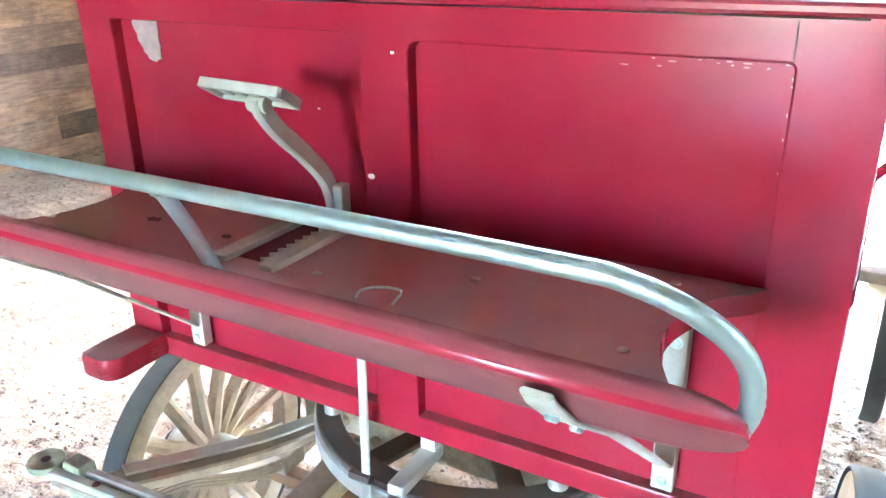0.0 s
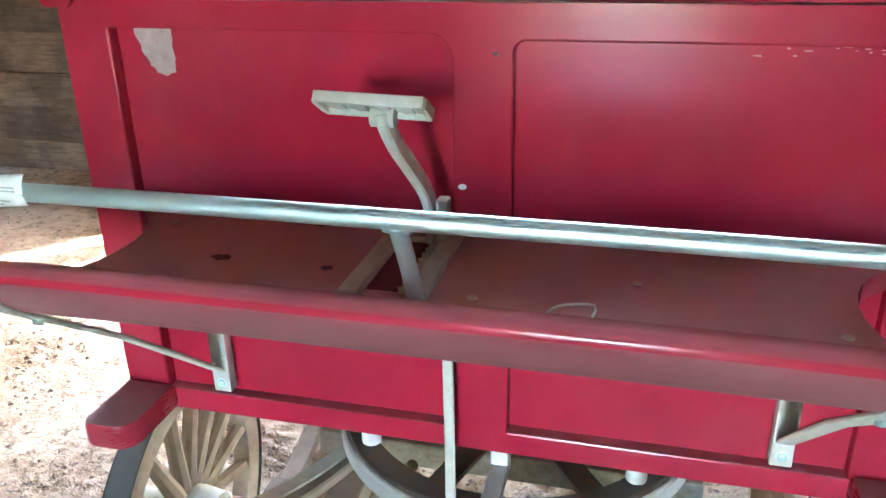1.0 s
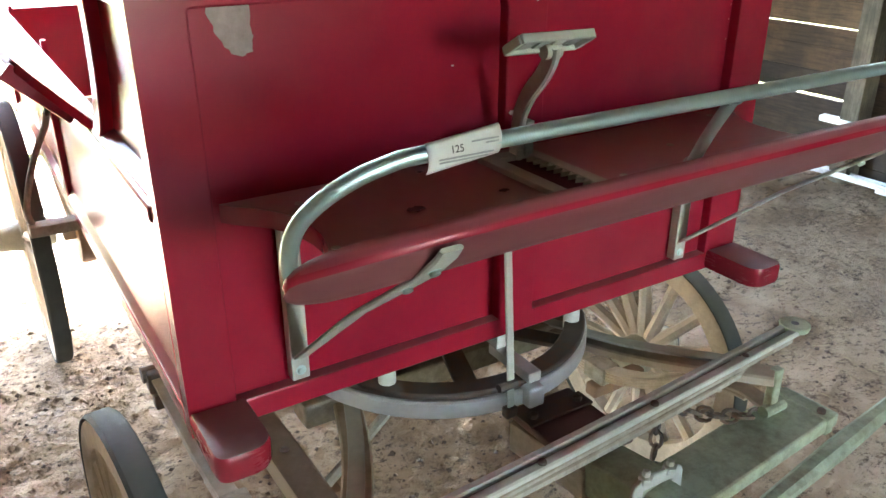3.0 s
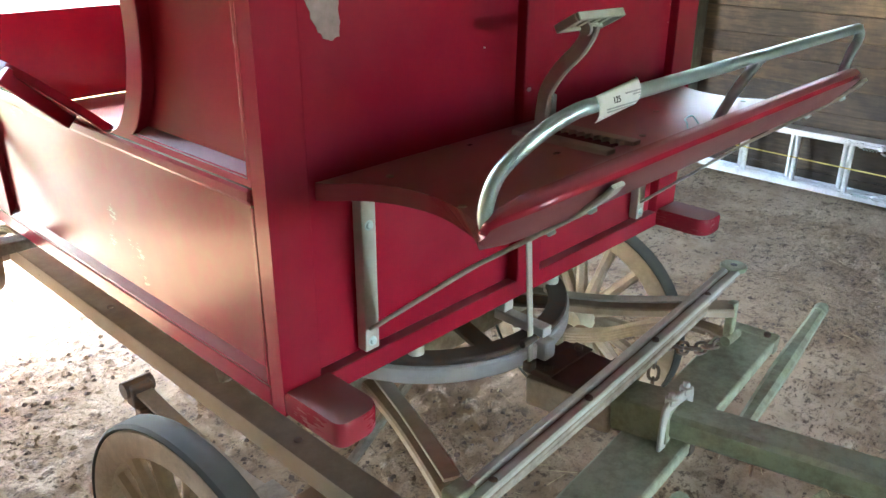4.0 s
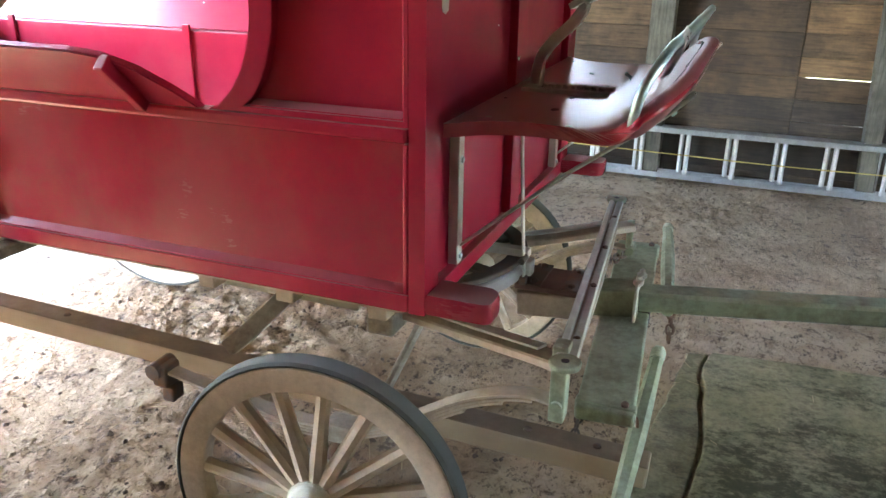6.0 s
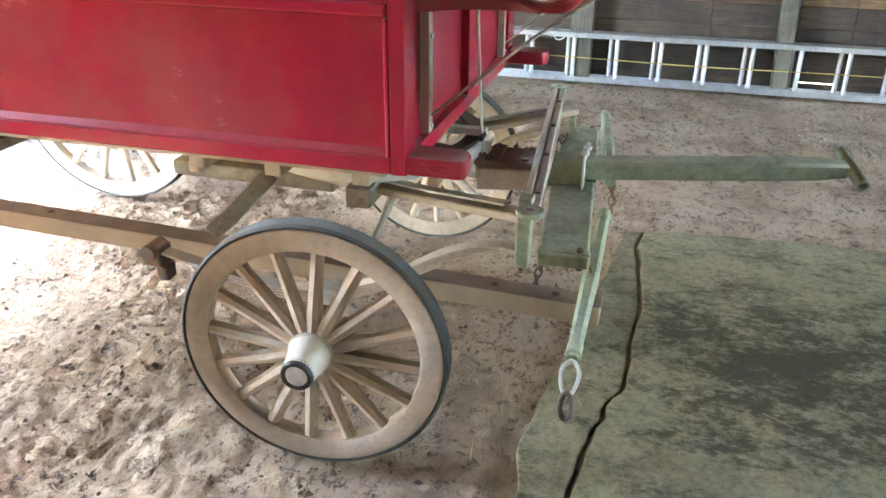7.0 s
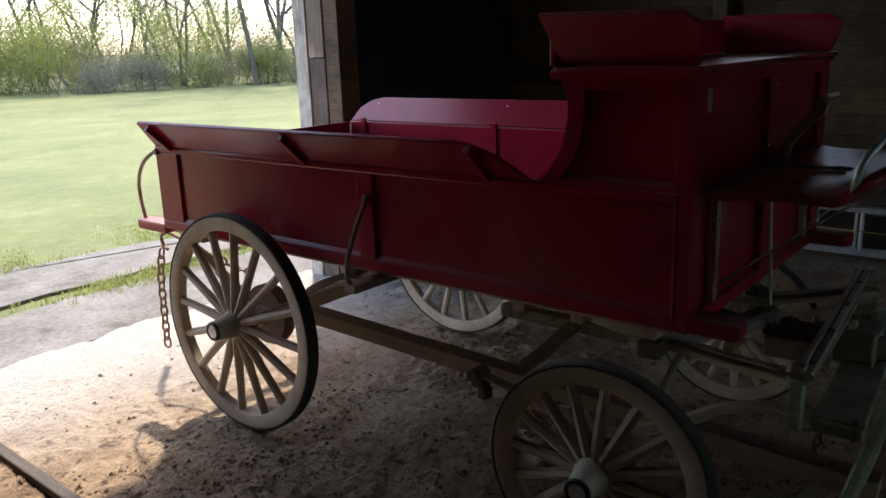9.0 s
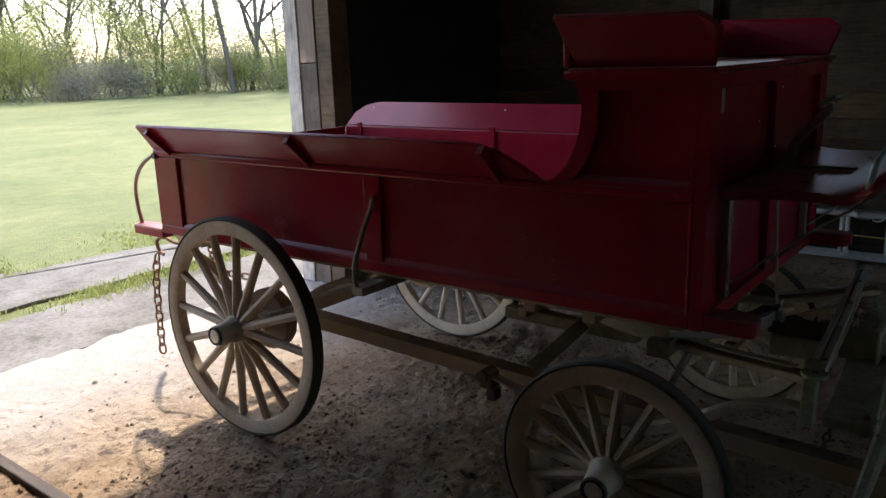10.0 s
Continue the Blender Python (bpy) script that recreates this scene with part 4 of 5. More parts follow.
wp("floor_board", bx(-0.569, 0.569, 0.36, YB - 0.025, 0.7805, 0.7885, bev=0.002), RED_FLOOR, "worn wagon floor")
wp("tailgate", bx(-0.565, 0.565, YB - 0.023, YB - 0.001, 0.79, ZR - 0.004, bev=0.004), RED, "red tailgate")
wp("bulkhead", bx(-0.569, 0.569, 0.335, 0.349, 0.79, 1.434, bev=0.002), RED)
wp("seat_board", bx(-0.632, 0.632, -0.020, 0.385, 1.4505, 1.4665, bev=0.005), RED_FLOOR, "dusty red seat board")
bm = bmesh.new()
bar(bm, (-0.62, 0.398, 1.530), (0.62, 0.398, 1.530), 0.02, 0.125, 0.004)
wp("seat_back", bm, RED)
# small cleats inside the far side
for s in (-1, 1):
    for y in (1.44, 2.30):
        wp("stake", bx(min(s * 0.557, s * 0.5695), max(s * 0.557, s * 0.5695), y - 0.015, y + 0.015, 0.788, ZR + 0.02, bev=0.002), RED)

# footboard: flat, then sweeping up to a rounded front edge, its ends scooped in plan
prof = [(p.y, p.z) for p in smooth_path([(0, -0.002, 1.160), (0, -0.12, 1.160), (0, -0.23, 1.161), (0, -0.31, 1.168), (0, -0.365, 1.184), (0, -0.405, 1.211), (0, -0.424, 1.231), (0, -0.436, 1.2385)], 6)]
prof += [(p.y, p.z) for p in smooth_path([(0, -0.447, 1.238), (0, -0.456, 1.229), (0, -0.453, 1.215), (0, -0.430, 1.185), (0, -0.408, 1.166), (0, -0.35, 1.145), (0, -0.28, 1.137), (0, -0.12, 1.133), (0, -0.002, 1.133)], 6)]


def half_width(y, z):
    """Half the width of the footboard: a round bite at each side, then the full-width lip."""
    y = -y
    if y < 0.385:
        row = [(0.0, 0.528), (0.016, 0.520), (0.034, 0.498), (0.056, 0.478), (0.080, 0.464), (0.108, 0.454), (0.14, 0.449), (0.175, 0.449), (0.21, 0.455), (0.25, 0.468), (0.285, 0.487), (0.325, 0.517), (0.386, 0.556)]
        for (a, p), (c, q) in zip(row, row[1:]):
            if y <= c:
                return p + (q - p) * (y - a) / (c - a)
    return 0.556 + 0.012 * math.sin(math.pi / 2 * min(1, (y - 0.385) / 0.045))


def lip(u, y, z):
    """A point of the footboard, u from -1 to 1 across it; the lip bows back and its corners are rounded off."""
    e = max(0.0, (abs(u) - 0.89) / 0.11)
    q = max(0.0, (abs(u) - 0.45) / 0.55)
    rise = max(0.0, min(1.0, (-y - 0.25) / 0.15))
    x = half_width(y, z) * u - 0.004 * rise
    low = 1.138 + (0.068 - 0.030 * q * q) * rise
    keep = 0.20 + 0.80 * math.sqrt(max(0.0, 1 - e * e))
    zz = z - 0.0135 + (0.022 - 0.030 * q * q) * rise
    if rise > 0:
        zz = zz + (low + (zz - low) * keep - zz) * rise
    yy = y + 0.016 * min(1, max(0, -y - 0.1) / 0.25) + 0.048 * q ** 2.2 * rise
    return (x, yy + (-0.358 - yy) * 0.70 * e ** 3 * rise, zz)


bm = bmesh.new()
cols = 33
grid = [[bm.verts.new(lip(math.sin(math.pi * (i / (cols - 1) - 0.5)), y, z)) for i in range(cols)] for y, z in prof]
m = len(prof)
for j in range(m):
    A, B = grid[j], grid[(j + 1) % m]
    for i in range(cols - 1):
        bm.faces.new((A[i], A[i + 1], B[i + 1], B[i]))
# close the ends between the upper and the lower skin
top_n = 43
for i in (0, cols - 1):
    up_, dn = [grid[j][i] for j in range(top_n)], [grid[j][i] for j in range(m - 1, top_n - 1, -1)]
    a, b = 0, 0
    while a < len(up_) - 1 or b < len(dn) - 1:
        if b >= len(dn) - 1 or (a < len(up_) - 1 and a / len(up_) <= b / len(dn)):
            f = (up_[a], up_[a + 1], dn[b])
            a += 1
        else:
            f = (up_[a], dn[b + 1], dn[b])
            b += 1
        if len(set(f)) == 3:
            try:
                bm.faces.new(f)
            except ValueError:
                pass
bm.faces.ensure_lookup_table()
for j in range(top_n + 9, m - 8):               # the face under the rounded nosing
    for i in range(cols - 1):
        bm.faces[j * (cols - 1) + i].material_index = 1
for j in range(34, top_n + 9):                  # the wiped nosing
    for i in range(cols - 1):
        bm.faces[j * (cols - 1) + i].material_index = 2
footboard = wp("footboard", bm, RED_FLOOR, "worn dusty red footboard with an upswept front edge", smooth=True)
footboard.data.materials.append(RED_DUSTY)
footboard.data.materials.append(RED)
for x, y in ((-0.432, -0.060), (-0.453, -0.225), (0.423, -0.218), (0.428, -0.036), (0.215, -0.134), (0.035, -0.21)):
    bm = bmesh.new()
    lathe(bm, [(0, 0.0065), (0.0018, 0.006), (0.0025, 0)], 8, Matrix.Translation((x, y, 1.1470)) @ Matrix.Rotation(-math.pi / 2, 4, "Y"))
    wp("nail", bm, PALE, "", footboard)
for x, y, r in ((-0.304, -0.162, 0.010), (-0.158, -0.165, 0.006), (-0.22, -0.03, 0.004)):
    bm = bmesh.new()
    prism(bm, [(x + r * (1.3 + 0.3 * math.sin(k * 2.6)) * math.cos(k * 0.571), y + r * (0.8 + 0.25 * math.cos(k * 3.1)) * math.sin(k * 0.571)) for k in range(11)], 1.145, 1.1475, "z")
    wp("knot", bm, plain("dark_knot", (0.07, 0.02, 0.02), 0.7), "dark knot in the board", footboard)
wp("staple", tube([(0.122, -0.250, 1.152), (0.127, -0.245, 1.160), (0.142, -0.233, 1.162), (0.172, -0.231, 1.163), (0.169, -0.247, 1.152)], 0.0016, 6, 3), STEEL, "bent wire staple", footboard)

# handrail with its middle post
half_rail = [(0.560, -0.354, 1.176), (0.569, -0.358, 1.208), (0.561, -0.368, 1.248), (0.531, -0.386, 1.282), (0.478, -0.397, 1.304), (0.40, -0.4045, 1.311)]
rail = wp("handrail", tube([(-x * (1 - 0.02 * x * x) + 0.003, y, z) for x, y, z in half_rail] + [(0.003, -0.405, 1.312)] + [(x * (1 - 0.05 * x * x) + 0.002, y, z) for x, y, z in half_rail[::-1]], 0.0092, 14, 6), STEEL, "bent polished steel footrail", smooth=True)
wp("post", tube([(0.013, -0.404, 1.307), (0.013, -0.372, 1.250), (0.013, -0.335, 1.168)], 0.0082, 12, 4), STEEL, "", rail, True)
wp("weld", tube([(0.001, -0.404, 1.305), (0.013, -0.403, 1.303), (0.025, -0.404, 1.305)], 0.0055, 8, 3), STEEL, "", rail, True)

# lot tag round the rail
tag = thing("tag", "white paper lot tag taped round the steel rail", "tag")
bm = bmesh.new()
vs = []
for i in range(9):
    x = -0.434 + 0.086 * i / 8
    row = []
    for k in range(9):
        a = radians(78 - 19 * k)
        r = 0.0105 + 0.0008 * max(0, k - 4) ** 1.5 + 0.0012 * max(0, 2 - k)
        row.append(bm.verts.new((x, -0.4045 - r * math.cos(a) * 0.9, 1.3125 + r * 1.08 * math.sin(a) + (i - 4) * 0.0011)))
    vs.append(row)
for i in range(8):
    for k in range(8):
        bm.faces.new((vs[i][k], vs[i + 1][k], vs[i + 1][k + 1], vs[i][k + 1]))
card = part("card", bm, PAPER, tag, smooth=True)
sol = card.modifiers.new("thickness", "SOLIDIFY")
sol.thickness = 0.0008
cu = bpy.data.curves.new("number", "FONT")
cu.body, cu.size, cu.extrude, cu.align_x = "125", 0.0105, 0.0002, "CENTER"
num = new("number", cu)
num.data.materials.append(INK)
num.matrix_world = Matrix.Translation((-0.402, -0.4161, 1.3105)) @ Matrix.Rotation(radians(76), 4, "X")
num.parent = tag
for z_, x0, x1 in ((-0.0065, -0.424, -0.360), (-0.0095, -0.424, -0.368), (0.0065, -0.386, -0.354), (0.003, -0.369, -0.354)):
    bm = bx(x0, x1, -0.0004, 0.0004, -0.0007, 0.0007, bev=0)
    bmesh.ops.transform(bm, matrix=Matrix.Translation((0, -0.4160 - 0.0006 - 0.12 * max(0, -z_), 1.3125 + z_)), verts=bm.verts)
    part("print_line", bm, GREYINK, tag)

# straps and braces of the footboard
for s in (-1, 1):
    strap = wp("strap", bx(s * 0.43 - 0.015, s * 0.43 + 0.015, -0.006, 0.0155, 0.828, 1.118, bev=0.002), PALE, "pale flat iron strap")
    dx = 0.006
    foot, tip = Vector((s * 0.43, -0.0105, 0.872)), Vector((s * (0.43 - dx), -0.432, 1.232))
    bm = bmesh.new()
    out = Vector((0, -0.65, -0.76))
    sweep(bm, [foot, foot.lerp(tip, 0.06), foot.lerp(tip, 0.5) + out * 0.003, foot.lerp(tip, 0.74) + out * 0.013, foot.lerp(tip, 0.88) + out * 0.0185, foot.lerp(tip, 0.97) + out * 0.0165, tip + out * 0.013], rect(0.026, 0.006, 0.002), up=(0, 0.6, 0.8), taper=[0.92, 0.92, 0.96, 1.05, 1.1, 1.1, 1.05])
    brace = wp("brace", bm, PALE, "pale flat iron brace")
    for q, d in (((s * 0.43, -0.0065, 0.845), 0), ((s * 0.43, -0.0065, 1.054), 0), (tuple(foot.lerp(tip, 0.91) + out * 0.0210), 1), (tuple(foot.lerp(tip, 0.78) + out * 0.0180), 1)):
        bm = bmesh.new()
        lathe(bm, [(-0.005, 0), (-0.005, 0.004), (-0.004, 0.0060), (-0.0005, 0.0064), (0, 0.009), (0.002, 0.009)], 10, Matrix.Translation(q) @ Matrix.Rotation(math.pi / 2, 4, "Z") @ (Matrix.Rotation(radians(-50), 4, "Y") if d else Matrix()))
        wp("bolt", bm, STEEL, "", brace if d else strap)

# brake pedal, lever, ratchet and rod
rack = wp("ratchet", bx(-0.117, -0.092, -0.235, -0.036, 1.144, 1.156, bev=0.002), PALE, "pale green ratchet plate let into the footboard")
wp("plate", bx(-0.092, -0.038, -0.062, -0.0362, 1.144, 1.1555, bev=0.002), PALE, "", rack)
bm = bmesh.new()
box(bm, -0.038, -0.014, -0.235, -0.0362, 1.144, 1.1557, 0.002)
for k in range(9):
    y = -0.218 + k * 0.017
    prism(bm, [(-0.0382, y), (-0.051, y + 0.003), (-0.0382, y + 0.012)], 1.145, 1.1548, "z")
wp("teeth", bm, PALE, "toothed edge of the ratchet", rack)
# no opening is cut: a dark red plate stands for its shaded depth
wp("slot", bx(-0.0915, -0.0385, -0.233, -0.0625, 1.141, 1.1472, bev=0), plain("slot_depth_red", (0.09, 0.008, 0.014), 0.8), "dark red plate standing for the slot's shaded depth", rack)
bm = bmesh.new()
sweep(bm, smooth_path([(-0.053, -0.052, 1.138), (-0.053, -0.056, 1.185), (-0.058, -0.067, 1.222), (-0.067, -0.098, 1.262), (-0.072, -0.135, 1.298), (-0.076, -0.157, 1.328), (-0.078, -0.161, 1.344)], 5), rect(0.026, 0.013, 0.003), up=(1, 0, 0.1))
lever = wp("brake_lever", bm, PALE, "pale curved brake lever", smooth=True)
wp("pawl", bx(-0.044, -0.028, -0.068, -0.047, 1.152, 1.210, bev=0.003), PALE, "", lever)
mt = Matrix.Translation((-0.087, -0.163, 1.354)) @ Matrix.Rotation(radians(1.5), 4, "Y") @ Matrix.Rotation(radians(-30), 4, "X")
bm = bmesh.new()
box(bm, -0.064, 0.064, -0.023, 0.023, -0.003, 0.003, 0.001)
for a in ((-0.064, 0.064, -0.025, -0.019, -0.010, 0.0035), (-0.064, 0.064, 0.019, 0.025, -0.010, 0.0035), (-0.066, -0.059, -0.019, 0.019, -0.010, 0.0035), (0.059, 0.066, -0.019, 0.019, -0.010, 0.0035)):
    box(bm, *a, bev=0.0015)
for k in range(4):
    box(bm, -0.05 + k * 0.027, -0.035 + k * 0.027, -0.014, 0.014, -0.0065, -0.003, 0.001)
bmesh.ops.transform(bm, matrix=mt, verts=bm.verts)
wp("pedal", bm, PALE, "pale cast iron brake pedal", lever)
wp("knuckle", tube([(-0.092, -0.158, 1.337), (-0.064, -0.158, 1.337)], 0.011, 10, 0), PALE, "", lever, True)
rod = wp("brake_rod", flat([(-0.043, -0.022, 1.138), (-0.042, -0.026, 1.0), (-0.039, -0.034, 0.85), (-0.036, -0.043, 0.70), (-0.035, -0.046, 0.635)], 0.016, 0.006, 4, up=(0, 1, 0)), PALE, "long pale brake rod")

# ---- front gear ----
ring = wp("turning_ring", flat([(0.010 + 0.33 * math.cos(a), 0.305 + 0.33 * math.sin(a), 0.650) for a in [k * math.pi / 32 for k in range(64)]], 0.020, 0.038, 0, 0.004, closed=True), WHITE, "off-white iron turning ring", smooth=True)
wp("upper_ring", flat([(0.010 + 0.312 * math.cos(a), 0.305 + 0.312 * math.sin(a), 0.677) for a in [k * math.pi / 32 for k in range(64)]], 0.045, 0.014, 0, 0.003, closed=True), IRON, "dark upper ring", ring)
for x, y in ((-0.218, 0.108), (0.242, 0.108), (-0.21, 0.52), (0.23, 0.52)):
    wp("spacer", tube([(x, y, 0.66), (x, y, 0.751)], 0.0175, 14, 0), WHITE, "white spacer pipe", ring, True)
bm = bmesh.new()
box(bm, 0.002, 0.040, -0.056, -0.016, 0.632, 0.676, 0.006)
box(bm, 0.006, 0.036, -0.045, 0.09, 0.684, 0.706, 0.003)
box(bm, 0.006, 0.036, 0.06, 0.10, 0.7065, 0.7515, 0.003)
wp("ring_clamp", bm, WHITE, "pale iron clamp on the ring", ring)
bm = bmesh.new()
box(bm, -0.050, -0.024, -0.054, -0.036, 0.628, 0.650, 0.003)
wp("clamp", bm, IRON, "", rod)
bm = bmesh.new()
lathe(bm, [(-0.02, 0.009), (0.02, 0.009)], 8, Matrix.Translation((-0.045, -0.045, 0.70)))
wp("rod_eye", bm, IRON, "", rod)
for a in (0.5, 1.25, 2.2):
    d = Vector((math.cos(a), math.sin(a), 0))
    wp("ring_spoke", barm(Vector((0.01, 0.305, 0.664)) - d * 0.305, Vector((0.01, 0.305, 0.664)) + d * 0.305, 0.045, 0.012), IRON, "", ring)
bm = bmesh.new()
lathe(bm, [(-0.13, 0.018), (0.05, 0.018), (0.055, 0.03), (0.07, 0.03)], 12, Matrix.Translation((0.01, 0.30, 0.66)) @ Matrix.Rotation(-math.pi / 2, 4, "Y"))
wp("king_bolt", bm, IRON, "", ring)
wp("bolster", bx(-0.36, 0.36, 0.185, 0.255, 0.575, 0.630, bev=0.006), GREY_GEAR, "grey wooden bolster")
for s in (-1, 1):
    wp("hound", flat([(s * 0.20, 0.42, 0.60), (s * 0.25, 0.25, 0.603), (s * 0.33, 0.02, 0.615), (s * 0.44, -0.20, 0.648), (s * 0.47, -0.25, 0.655)], 0.055, 0.022, 4, 0.004), CREAM, "painted wooden hound")
    wp("hound_iron", flat([(s * 0.25, 0.22, 0.627), (s * 0.33, 0.02, 0.639), (s * 0.44, -0.20, 0.672)], 0.03, 0.006, 4, 0.001), PALE)
for s, x0 in ((-1, 0.27), (1, 0.46)):
    wp("front_axle", bx(min(s * x0, s * 0.64), max(s * x0, s * 0.64), 0.232, 0.272, 0.315, 0.352, bev=0.006), RUST, "iron axle end")
# centre tree behind the ring
for s_ in (-1, 1):
    wp("gear_bar", barm((s_ * 0.125, 0.915, 0.545), (s_ * 0.17, 0.36, 0.562), 0.05, 0.048, 0.006), GREY_GEAR, "grey painted centre bar")
wp("cross_tie", bx(-0.24, 0.24, 0.765, 0.80, 0.572, 0.61, bev=0.005), CREAM)
for y in (0.13, 0.355, 0.56, 1.30, 2.25):
    wp("bearer", bx(-0.555, 0.555, y - 0.022, y + 0.022, 0.722, 0.7575, bev=0.004), CREAM, "cream wooden cross bearer")
for x in (-0.13, 0.13):
    for y in (0.56, 0.80):
        wp("riser", bx(x - 0.03, x + 0.03, y - 0.02, y + 0.02, 0.60, 0.7215, bev=0.004), CREAM, "cream wooden riser")
wp("stay", flat([(-0.15, 0.56, 0.575), (-0.20, 0.575, 0.555), (-0.30, 0.635, 0.48), (-0.35, 0.68, 0.435)], 0.05, 0.014, 4, up=(0, 0.6, -0.8)), GREY_GEAR, "grey iron stay")
wp("stay", tube([(-0.16, 0.16, 0.60), (-0.24, 0.20, 0.48), (-0.33, 0.24, 0.355)], 0.012, 8, 3), GREY_GEAR, "thin iron stay rod", smooth=True)
reach = wp("reach", barm((-0.40, 1.82, 0.452), (-0.330, -0.44, 0.350), 0.075, 0.058, 0.006), BEAMPAINT, "long faded timber reach")
for y in (-0.156, -0.32, 0.35, 1.2):
    f = (1.82 - y) / 2.26
    bm = bmesh.new()
    lathe(bm, [(0, 0.011), (0.004, 0.009), (0.006, 0)], 8, Matrix.Translation((-0.40 + 0.07 * f, y, 0.481 - 0.102 * f)) @ Matrix.Rotation(-math.pi / 2, 4, "Y"))
    wp("bolt", bm, IRON, "", reach)

# springs at the front sides
for s in (-1, 1):
    base = [(s * 0.482, -0.245, 0.575), (s * 0.482, -0.17, 0.578), (s * 0.485, -0.05, 0.54), (s * 0.49, 0.10, 0.452), (s * 0.495, 0.25, 0.398), (s * 0.505, 0.40, 0.395), (s * 0.518, 0.58, 0.428), (s * 0.528, 0.715, 0.46)]
    leafs = smooth_path(base, 6)
    spring = None
    for k in range(4):
        cut = k * 4
        path = [p - Vector((0, 0, 0.0085 * k)) for p in leafs[cut: len(leafs) - cut]]
        bm = bmesh.new()
        sweep(bm, path, rect(0.042, 0.0075, 0.0015))
        if spring is None:
            spring = wp("leaf_spring", bm, CREAM, "cream painted leaf spring", smooth=True)
        else:
            wp("leaf", bm, CREAM, "", spring, True)
    bm = bmesh.new()
    box(bm, s * 0.528 - 0.028, s * 0.528 + 0.028, 0.71, 0.755, 0.42, 0.478, 0.006)
    lathe(bm, [(-0.036, 0.021), (0.036, 0.021)], 12, Matrix.Translation((s * 0.528, 0.745, 0.462)))
    box(bm, s * 0.528 - 0.022, s * 0.528 + 0.022, 0.70, 0.735, 0.378, 0.42, 0.006)
    wp("scroll_shackle", bm, IRON, "dark scrolled spring shackle", spring)
    bm = bmesh.new()
    box(bm, s * 0.495 - 0.03, s * 0.495 + 0.03, 0.215, 0.29, 0.362, 0.41, 0.005)
    wp("spring_clip", bm, GREY_GEAR, "", spring)
    bm = bmesh.new()
    k = 0.022 if s < 0 else 0.012
    box(bm, s * 0.482 - k, s * 0.482 + k, -0.268 if s < 0 else -0.255, -0.235, 0.535, 0.712 if s < 0 else 0.668, 0.004)
    lathe(bm, [(-0.03, 0.013), (0.03, 0.013)], 10, Matrix.Translation((s * 0.482, -0.252, 0.575)))
    wp("shackle", bm, SAGE, "sage green spring shackle", spring)
# cross spring between the shackles
span = [(-0.535, -0.268, 0.696), (-0.3, -0.247, 0.689), (0.0, -0.222, 0.682), (0.3, -0.198, 0.681), (0.625, -0.173, 0.682)]
cs = wp("cross_spring", flat([(x, y + 0.012, z) for x, y, z in span], 0.017, 0.012, 6, 0.003), PALE, "pair of pale narrow transverse bars", smooth=True)
wp("bar", flat([(x, y - 0.013, z - 0.002) for x, y, z in span], 0.020, 0.014, 6, 0.003), PALE, "", cs, True)
wp("leaf", flat([(x * 0.96, y, z - 0.016) for x, y, z in span], 0.042, 0.012, 6, 0.002), GREY_GEAR, "", cs, True)
wp("leaf", flat([(-0.46, -0.272, 0.668), (0.0, -0.240, 0.655), (0.48, -0.200, 0.653)], 0.016, 0.016, 6, 0.003), GREY_GEAR, "", cs, True)
for x in (-0.42, -0.12, 0.16, 0.44):
    y = -0.222 + 0.081 * x
    bm = bmesh.new()
    lathe(bm, [(0, 0.008), (0.005, 0.0075), (0.007, 0.004)], 8, Matrix.Translation((x, y - 0.012, 0.688 - 0.012 * x)) @ Matrix.Rotation(-math.pi / 2, 4, "Y"))
    wp("rivet", bm, IRON, "", cs)
for x, y, z in ((-0.543, -0.271, 0.700), (0.633, -0.172, 0.684)):
    bm = bmesh.new()
    lathe(bm, [(-0.006, 0.031), (0.003, 0.033), (0.006, 0.031), (0.006, 0.007), (-0.006, 0.007), (-0.006, 0.031)], 22, Matrix.Translation((x, y, z)) @ Matrix.Rotation(-math.pi / 2, 4, "Y"))
    wp("end_plate", bm, SAGE, "round sage green end plate with a hole", cs, True)
    # black disc over the bore paints the dark inside it
    bm = bmesh.new()
    lathe(bm, [(0, 0.0085), (0.0025, 0.0085)], 10, Matrix.Translation((x, y, z + 0.0045)) @ Matrix.Rotation(-math.pi / 2, 4, "Y"))
    wp("hole", bm, BLACK, "", cs)
fb = wp("front_block", bx(-0.015, 0.135, -0.205, -0.015, 0.600, 0.616, bev=0.004), plain("dark_red_brown_wood", (0.13, 0.08, 0.065), 0.7, 0.4), "dark wooden plate over the root of the pole")
for y in (-0.165, -0.065):
    wp("plate", bx(-0.018, 0.138, y - 0.022, y + 0.022, 0.6165, 0.6215, bev=0.0015), IRON, "", fb)
    for x in (0.005, 0.115):
        bm = bmesh.new()
        lathe(bm, [(0, 0.010), (0.008, 0.0095), (0.010, 0.005)], 6, Matrix.Translation((x, y, 0.6215)) @ Matrix.Rotation(-math.pi / 2, 4, "Y"))
        wp("nut", bm, IRON, "", fb)

# pole, evener and swingle trees
pole = wp("pole", barm((0.020, -0.02, 0.560), (0.0405, -0.215, 0.566), 0.082, 0.068, 0.006), CREAM, "tan wooden root of the pole")
wp("pole_socket", barm((0.041, -0.217, 0.590), (0.0555, -0.335, 0.600), 0.088, 0.076, 0.006), SAGE, "sage green socket of the pole", pole)
bm = bmesh.new()
